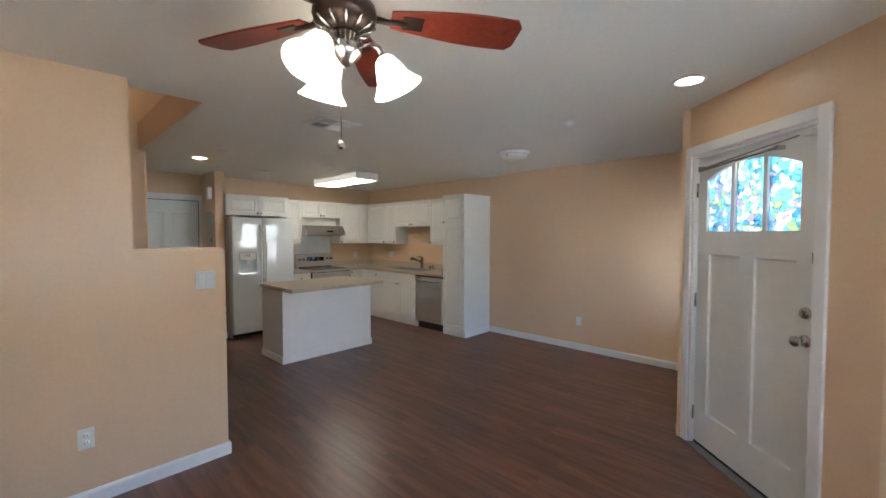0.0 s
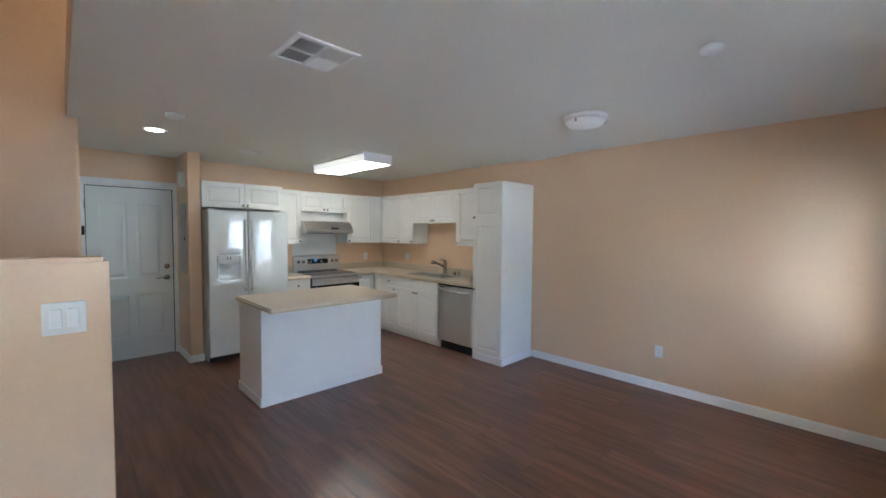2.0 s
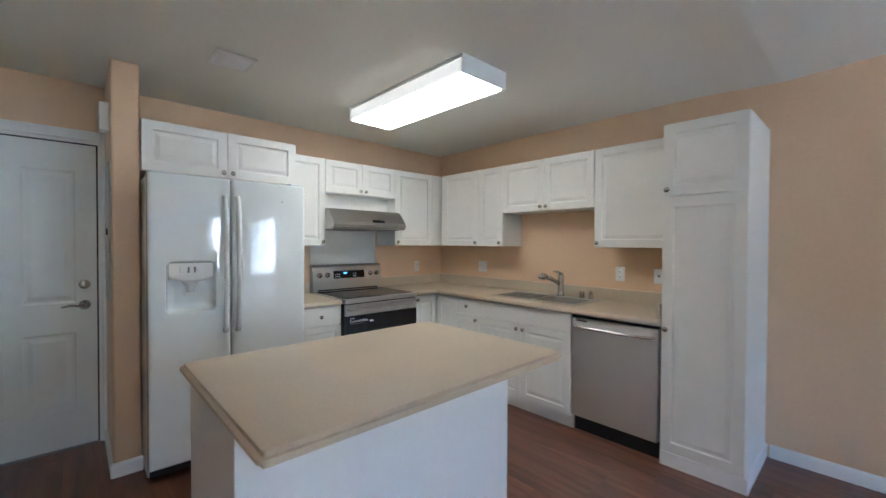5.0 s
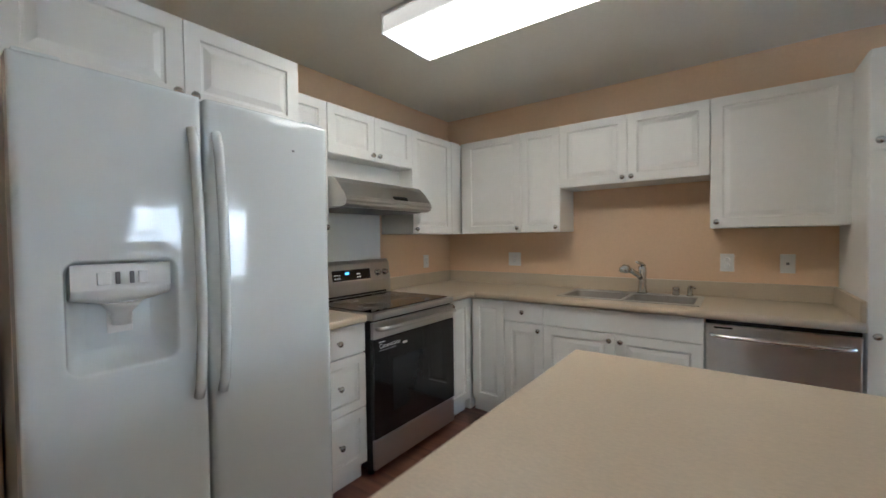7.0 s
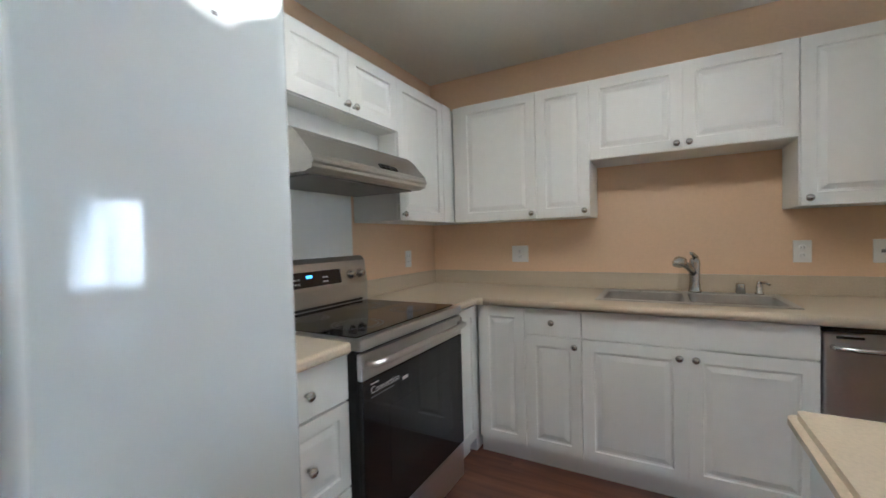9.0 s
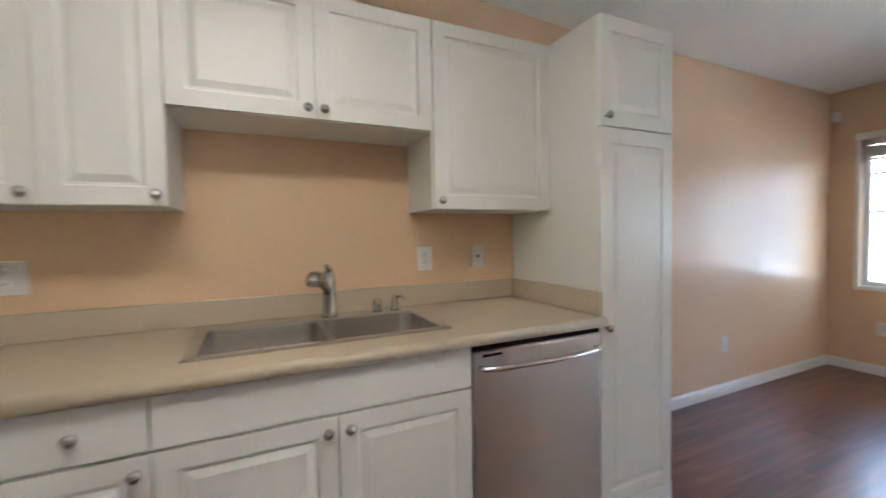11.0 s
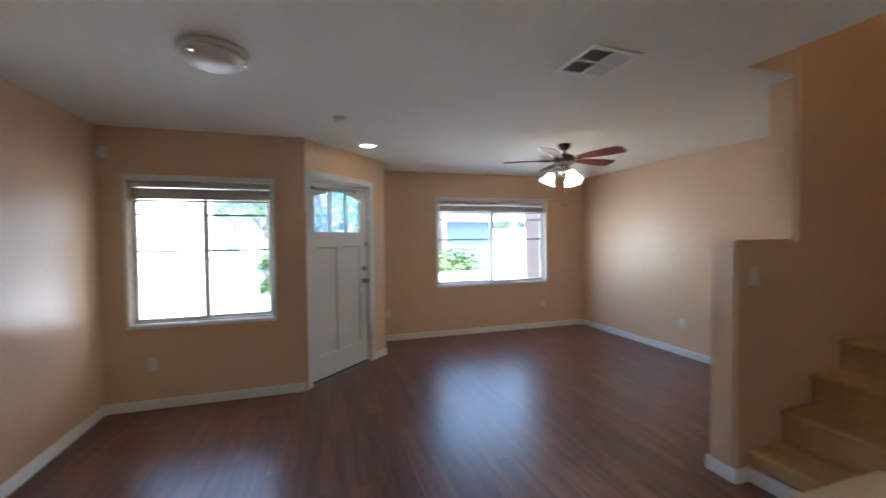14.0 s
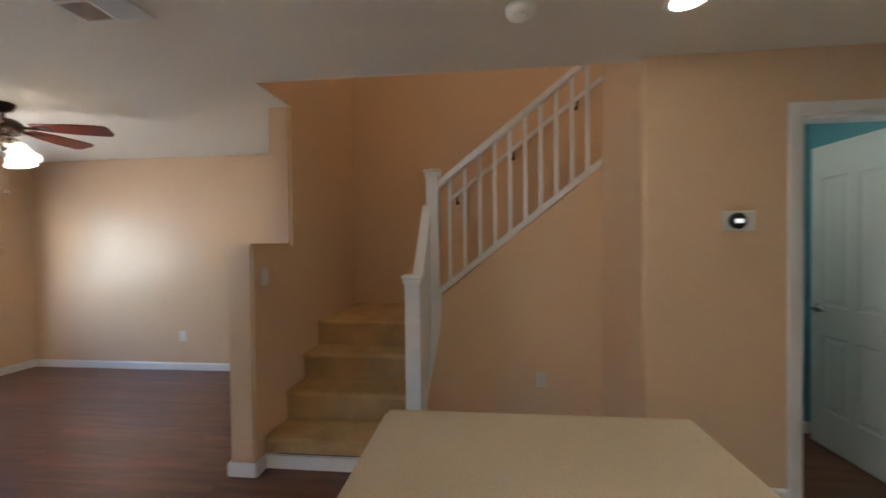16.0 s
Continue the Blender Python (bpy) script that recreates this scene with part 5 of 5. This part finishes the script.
# ceiling fan with four lamps
FXC, FYC = -0.953, 1.215
fan = thing("ceiling_fan", (FXC, FYC, ZC), 0, "bronze ceiling fan with cherry blades and lit bell shades", "ceiling fan")
part("canopy", lathe(bmesh.new(), [(0.065, -0.001), (0.066, -0.02), (0.05, -0.05), (0.022, -0.065), (0.0, -0.066)], None, 24), BRONZE, fan)
part("downrod", tube(bmesh.new(), [(0, 0, -0.05), (0, 0, -0.13)], 0.013, 12), BRONZE, fan)
motor = part("motor", lathe(bmesh.new(), [(0.03, -0.105), (0.075, -0.115), (0.105, -0.14), (0.11, -0.17), (0.10, -0.20), (0.07, -0.215), (0.045, -0.222), (0.0, -0.223)], None, 30), BRONZE, fan, "dark bronze motor housing")
part("light_kit", lathe(bmesh.new(), [(0.042, -0.222), (0.048, -0.235), (0.045, -0.26), (0.06, -0.275), (0.055, -0.30), (0.03, -0.325), (0.012, -0.34), (0.0, -0.341)], None, 24), NICKEL, fan, "brushed light-kit hub")
for k in range(12):
    rb_ = tube(bmesh.new(), [(0.104, 0, -0.196), (0.086, 0, -0.211), (0.052, 0, -0.223)], [0.005, 0.006, 0.004], 6)
    bmesh.ops.transform(rb_, matrix=pose(0, 0, 0, 0, 0, 30 * k), verts=rb_.verts)
    part("rib", rb_, NICKEL, motor)
def blade_mesh():
    bm = bmesh.new()
    ol = []
    n = 10
    L0, L1 = 0.16, 0.640
    for i in range(n + 1):
        u = i / n
        w = 0.040 + 0.040 * math.sin(min(1.0, u * 1.05) * math.pi * 0.60)
        ol.append((L0 + (L1 - L0 - 0.022) * u, w))
    ol.append((L1, ol[-1][1] * 0.62))
    pts = [(x, w) for x, w in ol] + [(x, -w) for x, w in reversed(ol)]
    prism(bm, pts, -0.004, 0.004, axis="z")
    return bm
for k in range(5):
    a = FAN0 + 72 * k
    m = pose(0, 0, -0.160, 0, 0, a) @ pose(0, 0, 0, -12, 0, 0)
    bb = blade_mesh()
    bmesh.ops.transform(bb, matrix=m, verts=bb.verts)
    bl = part("blade", bb, CHERRY, fan, "cherry-stained wooden blade")
    ar = tube(bmesh.new(), [(0.09, 0, -0.004), (0.15, 0, -0.012), (0.215, 0, -0.010)], [0.013, 0.010, 0.009], 8)
    box(ar, 0.20, 0.275, -0.03, 0.03, -0.0105, -0.0045, 0.002)
    bmesh.ops.transform(ar, matrix=m, verts=ar.verts)
    part("blade_arm", ar, BRONZE, bl)
for k in range(3):
    a = LAMP0 + 120 * k
    m = pose(0, 0, -0.265, 0, 0, a)
    am = tube(bmesh.new(), [(0.045, 0, 0), (0.085, 0, 0.012), (0.115, 0, 0.0), (0.128, 0, -0.03)], 0.009, 8)
    lathe(am, [(0.012, 0.0), (0.024, -0.012), (0.024, -0.035), (0.0, -0.036)], Matrix.Translation((0.128, 0, -0.02)) @ Matrix.Rotation(radians(-22), 4, "Y"), 14)
    bmesh.ops.transform(am, matrix=m, verts=am.verts)
    arm = part("lamp_arm", am, NICKEL, fan)
    sm = m @ Matrix.Translation((0.130, 0, -0.032)) @ Matrix.Rotation(radians(-26), 4, "Y") @ Matrix.Scale(1.06, 4)
    sh = lathe(bmesh.new(), [(0.022, 0.0), (0.034, -0.012), (0.045, -0.04), (0.055, -0.07), (0.075, -0.10), (0.086, -0.112), (0.083, -0.112), (0.070, -0.098), (0.05, -0.066), (0.040, -0.04), (0.028, -0.014), (0.0, -0.006)], sm, 22)
    part("shade", sh, GLOWB, arm, "glowing frosted bell shade")
    part("bulb", lathe(bmesh.new(), [(0.012, -0.012), (0.014, -0.03), (0.024, -0.055), (0.026, -0.072), (0.018, -0.090), (0.0, -0.097)], sm, 14), BULB, arm, "lit frosted bulb")
ch = tube(bmesh.new(), [(0.03, -0.03, -0.315), (0.048, -0.047, -0.345), (0.05, -0.05, -0.605)], 0.0016, 6)
lathe(ch, [(0, -0.64), (0.012, -0.632), (0.014, -0.623), (0.008, -0.612), (0, -0.605)], Matrix.Translation((0.05, -0.05, 0)), 12)
part("pull_chain", ch, NICKEL, fan, "thin pull chain with a small ball")


# ---- wall plates and small fittings ----
def plate(name, p0, p1, s, z, label, w=0.072, h=0.116, slots="outlet", category="outlet"):
    m, _ = along(p0, p1)
    t = thing(name, (0, 0, 0), 0, label, category)
    t.matrix_basis = m @ pose(s, 0, z)
    part("cover_plate", boxm(-w / 2, w / 2, -0.006, 0, -h / 2, h / 2, 0.0025), PLAST, t)
    if slots == "outlet":
        for dz in (-0.02, 0.02):
            f = part("socket", lathe(bmesh.new(), [(0.016, 0), (0.0155, 0.002), (0, 0.002)], pose(0, -0.006, dz, 90, 0, 0), 16), TRIM, t)
            for dx in (-0.006, 0.006):
                part("slot", boxm(dx - 0.001, dx + 0.001, -0.0088, -0.0079, dz - 0.004, dz + 0.005), DARK, f)
    elif slots == "switch":
        n = 1 if w < 0.1 else 2
        for i in range(n):
            cx = (i - (n - 1) / 2) * 0.046
            part("rocker", boxm(cx - 0.016, cx + 0.016, -0.010, -0.005, -0.033, 0.033, 0.002), TRIM, t)
    else:
        part("jack", boxm(-0.008, 0.008, -0.009, -0.005, -0.008, 0.008, 0.002), GREY, t)
    return t
NW = ((XW, YN), (XE1, YN))
OUT = "white duplex outlet on the peach wall"
plate("wall_outlet", *NW, -2.06 - XW, 0.385, OUT)
plate("wall_outlet", *NW, -6.01 - XW, 1.135, "wide white outlet plate above the worktop", 0.118)
plate("wall_outlet", *NW, -4.493 - XW, 1.14, "white duplex outlet beside the sink", 0.075)
plate("wall_switch", *NW, -4.194 - XW, 1.14, "white single switch beside the pantry", slots="jack", category="switch")
plate("wall_outlet", (XW, 0), (XW, 5), 5.10, 1.12, "white outlet near kitchen corner above worktop")
plate("wall_outlet", (HX1, YS), (HX1, HY), 0.637 - YS, 0.384, "white duplex outlet on the half wall")
plate("wall_switch", (HX1, YS), (HX1, HY), 1.253 - YS, 1.233, "white double rocker switch on the half wall", 0.118, slots="switch", category="switch")
plate("wall_switch", (HX0, HY), (HX0, YS), HY - 1.245, 1.233, "white switch plate on stair side of the half wall", slots="switch", category="switch")
plate("wall_outlet", (XE1, YN), (XE1, 3.9), OE1, 0.395, "white outlet under the dining window")
plate("wall_outlet", (XE2, DIAG1[1]), (XE2, YS), OE2, 0.395, OUT)
plate("wall_outlet", (XE2, DIAG1[1]), (XE2, YS), OE3, 0.395, "white outlet under the wide window")
plate("wall_outlet", (XE2, YS), (HX1, YS), OS1, 0.395, "white outlet on the living room end wall")
plate("wall_outlet", (-4.0, YU), (XJ, YU), 0.733, 0.397, "white outlet on wall under the stairs")
th = thing("thermostat", (-5.685, YC, 1.541), 180, "round black thermostat on a white wall plate", "thermostat")
part("wall_plate", boxm(-0.085, 0.085, -0.008, 0, -0.055, 0.055, 0.004), PLAST, th)
dl = part("dial", lathe(bmesh.new(), [(0.044, 0), (0.044, 0.022), (0.040, 0.027), (0, 0.028)], pose(-0.012, -0.008, 0, 90, 0, 0), 28), BLACK, th, "round black dial with a bright face")
part("screen", boxm(-0.034, 0.010, -0.0375, -0.0362, -0.012, 0.010, 0.0), mat("thermostat_screen", (0.5, 0.5, 0.5), 0.3, emit=((0.9, 0.95, 1), 0.04)), dl)
cb_ = thing("door_chime", (-6.25, 2.312, 2.14), 0, "white box door chime high on the stub wall", "chime")
part("case", boxm(-0.05, 0.05, -0.05, 0, -0.085, 0.085, 0.008), PLAST, cb_)
ep = thing("electrical_panel", (-6.33, 2.312, 1.45), 0, "grey flush electrical panel on the stub wall", "electrical panel")
part("door_panel", boxm(-0.15, 0.15, -0.012, 0, -0.42, 0.42, 0.004), mat("grey_enamel", (0.50, 0.49, 0.47), 0.4), ep)
part("latch", boxm(0.11, 0.125, -0.02, -0.012, -0.02, 0.02, 0.003), DARK, ep)
al = thing("alarm_sensor", (XE1, YN - 0.05, 2.23), -90, "small white alarm sensor high near the corner", "sensor")
part("case", boxm(-0.03, 0.03, -0.045, 0, -0.05, 0.05, 0.012, 3), PLAST, al)
ws = thing("door_sensor", (XE2, 0.0, 2.02), -90, "tiny white curtain hook on the wall", "hook")
part("hook", boxm(-0.02, 0.02, -0.012, 0, -0.006, 0.006, 0.002), PLAST, ws)


# ---- outdoors ----
gb = bmesh.new()
bmesh.ops.create_grid(gb, x_segments=40, y_segments=40, size=400)
solid("ground", gb, CONC, "pale concrete and planted ground outside", "ground", m=pose(120, 0, -0.16))
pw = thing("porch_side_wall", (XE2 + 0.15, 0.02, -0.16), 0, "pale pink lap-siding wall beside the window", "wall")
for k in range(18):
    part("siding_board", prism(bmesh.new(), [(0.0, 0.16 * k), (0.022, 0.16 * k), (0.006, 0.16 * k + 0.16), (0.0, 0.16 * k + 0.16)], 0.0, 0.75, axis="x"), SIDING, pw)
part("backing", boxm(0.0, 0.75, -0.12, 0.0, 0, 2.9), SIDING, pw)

pf = thing("privacy_fence", (4.1, -6.8, -0.16), 90, "tall white vinyl privacy fence", "fence")
for k in range(13):
    part("board", boxm(0.5 * k, 0.5 * k + 0.49, -0.02, 0.02, 0, 1.78, 0.006, 1), FENCE, pf)
    if k % 4 == 0:
        part("post", boxm(0.5 * k - 0.06, 0.5 * k + 0.06, 0.02, 0.14, 0, 1.92, 0.01), FENCE, pf)
part("cap_rail", boxm(0, 6.5, -0.04, 0.04, 1.781, 1.84, 0.01), FENCE, pf)
pk = thing("picket_fence", (4.3, -0.5, -0.16), 90, "low white picket fence along the planting", "fence")
for k in range(26):
    part("picket", prism(bmesh.new(), [(0.14 * k, 0.05), (0.14 * k + 0.08, 0.05), (0.14 * k + 0.08, 0.80), (0.14 * k + 0.04, 0.86), (0.14 * k, 0.80)], -0.012, 0.012), FENCE, pk)
for z in (0.2, 0.65):
    part("rail", boxm(0, 3.7, 0.013, 0.045, z, z + 0.06), FENCE, pk)
wb = thing("patio_wall", (3.0, 4.78, -0.16), 90, "white stucco patio wall outside the window", "wall")
part("wall_body", boxm(0, 4.2, -0.1, 0.1, 0, 1.35), FENCE, wb)
part("coping", boxm(-0.02, 4.22, -0.13, 0.13, 1.3505, 1.42, 0.015), FENCE, wb)

def house(at, rz, w, d, h, wallm, label, rows):
    t = thing("house", at, rz, label, "house", "houses across the street")
    part("wall", boxm(-w / 2, w / 2, -d / 2, d / 2, 0, h), wallm, t)
    e = 0.5
    part("roof", prism(bmesh.new(), [(-d / 2 - e, h), (d / 2 + e, h), (0, h + 0.28 * d)], -w / 2 - e, w / 2 + e, axis="x"), HROOF, t)
    part("fascia", boxm(-w / 2 - e, w / 2 + e, -d / 2 - e - 0.04, -d / 2 - e, h - 0.12, h + 0.06), FENCE, t)
    for k in range(rows):
        x = -w / 2 + (k + 0.5) * w / rows
        wn_ = part("window", boxm(x - 0.55, x + 0.55, -d / 2 - 0.05, -d / 2 + 0.02, 0.95, 2.05), FENCE, t)
        part("pane", boxm(x - 0.48, x + 0.48, -d / 2 - 0.06, -d / 2 - 0.051, 1.02, 1.98), mat("curtained_pane", (0.35, 0.38, 0.40), 0.15), wn_)
house((19, -3.6, -0.16), -90, 7.5, 9, 2.6, HOUSE, "blue-grey single-storey house with a slate roof", 2)
house((33, -15.0, -0.16), -90, 12, 10, 5.0, HOUSE, "two-storey blue-grey house further off", 4)
house((31, 9.0, -0.16), -90, 9, 9, 2.8, FENCE, "white stucco house far beyond the patio", 2)

house((20.5, 5.4, -0.16), -90, 4.6, 9, 4.4, HOUSE, "narrow blue-grey house beyond the patio wall", 2)
nw = thing("neighbour_wall", (3.35, 5.5, -0.16), 90, "white lap-siding wall of the neighbouring building", "wall")
for k in range(17):
    part("siding_board", prism(bmesh.new(), [(0.0, 0.17 * k), (0.022, 0.17 * k), (0.006, 0.17 * k + 0.17), (0.0, 0.17 * k + 0.17)], 0.0, 3.0, axis="x"), FENCE, nw)
part("backing", boxm(0.0, 3.0, -0.12, 0.0, 0, 2.89), FENCE, nw)

def leaves(bm, c, r, n, size, seed):
    rnd = random.Random(seed)
    for _ in range(n):
        v = Vector((rnd.gauss(0, 1), rnd.gauss(0, 1), rnd.gauss(0, 0.8))).normalized() * r * rnd.uniform(0.45, 1.05)
        p = Vector(c) + v
        q = Euler((rnd.uniform(-1, 1), rnd.uniform(-1, 1), rnd.uniform(0, 6.28))).to_matrix()
        s = size * rnd.uniform(0.6, 1.3)
        bm.faces.new([bm.verts.new(p + q @ Vector(k)) for k in ((-s, 0, 0), (0, -s * 0.45, s * 0.1), (s, 0, 0), (0, s * 0.45, s * 0.1))])

def bush(at, r, h, label, seed):
    t = thing("bush", at, 0, label, "bush", "bushes outside")
    rnd = random.Random(seed)
    bb = bmesh.new()
    for k in range(9):
        leaves(bb, (rnd.uniform(-r, r) * 0.7, rnd.uniform(-r, r) * 0.7, h * rnd.uniform(0.35, 0.9)), r * 0.45, 160, 0.06, seed * 31 + k)
    part("crown", bb, LEAF, t)
    for k in range(4):
        part("stem", tube(bmesh.new(), [(0, 0, 0), (rnd.uniform(-r, r) * 0.3, rnd.uniform(-r, r) * 0.3, h * 0.4), (rnd.uniform(-r, r) * 0.6, rnd.uniform(-r, r) * 0.6, h * 0.8)], [0.02, 0.014, 0.006], 6), BARK, t)
bush((5.7, 0.35, -0.16), 0.75, 1.35, "leafy green bush behind the picket fence", 1)
bush((6.3, -0.5, -0.16), 0.8, 1.5, "broad green bush behind the picket fence", 2)
bush((5.3, 1.5, -0.16), 0.7, 1.25, "light green shrub by the fence", 3)
bush((6.6, -2.6, -0.16), 1.0, 2.5, "tall yellow-green shrub behind the privacy fence", 4)
bush((4.9, 4.5, -0.16), 0.5, 1.45, "green shrub beyond the patio wall", 5)

def broad_tree(at, h, label, seed):
    t = thing("garden_tree", at, 0, label, "tree")
    rnd = random.Random(seed)
    part("trunk", tube(bmesh.new(), [(0, 0, 0), (0.04, 0.03, h * 0.25), (-0.03, 0.06, h * 0.5)], [0.14, 0.11, 0.08], 10), BARK, t)
    cr = bmesh.new()
    for k in range(9):
        a = k * 2.1
        tip = (math.cos(a) * h * 0.28 * rnd.uniform(0.5, 1.1), math.sin(a) * h * 0.28 * rnd.uniform(0.5, 1.1), h * rnd.uniform(0.6, 0.95))
        part("limb", tube(bmesh.new(), [(-0.03, 0.06, h * 0.45), (tip[0] * 0.5, tip[1] * 0.5, h * 0.6), tip], [0.05, 0.03, 0.012], 6), BARK, t)
        leaves(cr, tip, h * 0.17, 220, 0.09, seed * 17 + k)
    part("crown", cr, LEAF, t)
broad_tree((10.5, 5.4, -0.16), 4.2, "slender leafy tree beyond the patio wall", 11)

tr = thing("palm_tree", (12.0, -1.55, -0.16), 0, "palm tree with a pale ringed trunk", "tree")
part("trunk", tube(bmesh.new(), [(0, 0, 0), (0.05, 0, 1.5), (0.1, 0.05, 3.2), (0.12, 0.05, 5.2)], [0.24, 0.19, 0.17, 0.15], 14), BARK, tr)
pc = bmesh.new()
rnd = random.Random(7)
for k in range(16):
    a = k * 2.4
    for j in range(14):
        u = j / 13
        base = Vector((0.12 + math.cos(a) * 2.0 * u, 0.05 + math.sin(a) * 2.0 * u, 5.2 + 0.9 * math.sin(u * 2.2) - 1.1 * u * u + 0.02 * k))
        for s in (-1, 1):
            tip = base + Vector((math.cos(a + s * 1.1) * 0.45, math.sin(a + s * 1.1) * 0.45, -0.25))
            w = Vector((math.cos(a), math.sin(a), 0)) * 0.03
            pc.faces.new([pc.verts.new(p) for p in (base - w, base + w, tip)])
part("crown", pc, LEAF, tr)


# ---- floor planks ----
fl = thing("floor", (0, 0, 0), 0, "dark walnut plank floor with a satin sheen", "floor", kind="structure")
PWID, PLEN = 0.178, 1.22
meshes = {}
def plank_mesh(ln):
    key = round(ln, 3)
    if key not in meshes:
        bm = bmesh.new()
        x1, y1, b = ln - 0.0001, PWID - 0.0001, 0.0004
        lo = [bm.verts.new(p) for p in ((0, 0, -0.012), (x1, 0, -0.012), (x1, y1, -0.012), (0, y1, -0.012))]
        md = [bm.verts.new((v.co.x, v.co.y, -b)) for v in lo]
        hi = [bm.verts.new(p) for p in ((b, b, 0), (x1 - b, b, 0), (x1 - b, y1 - b, 0), (b, y1 - b, 0))]
        for p, q in ((lo, md), (md, hi)):
            for i in range(4):
                bm.faces.new((p[i], p[(i + 1) % 4], q[(i + 1) % 4], q[i]))
        bm.faces.new(hi)
        meshes[key] = finish("plank", bm, PLANK)
    return meshes[key]
rnd = random.Random(5)
y = YS - 0.02
while y < YN:
    xa, xb = (XW - 0.08, XE2 + 0.05) if y < 2.85 else (XW - 0.08, max(XE1 + 0.05, min(0.56, 3.56 - y)))
    x = xa - rnd.choice((0.0, 0.3, 0.55, 0.8, 1.0))
    while x < xb:
        a, b = max(x, xa), min(x + PLEN, xb)
        if b - a > 0.04:
            p = new("plank", plank_mesh(b - a))
            p.location = (a, y, 0)
            p.parent = fl
        x += PLEN
    y += PWID
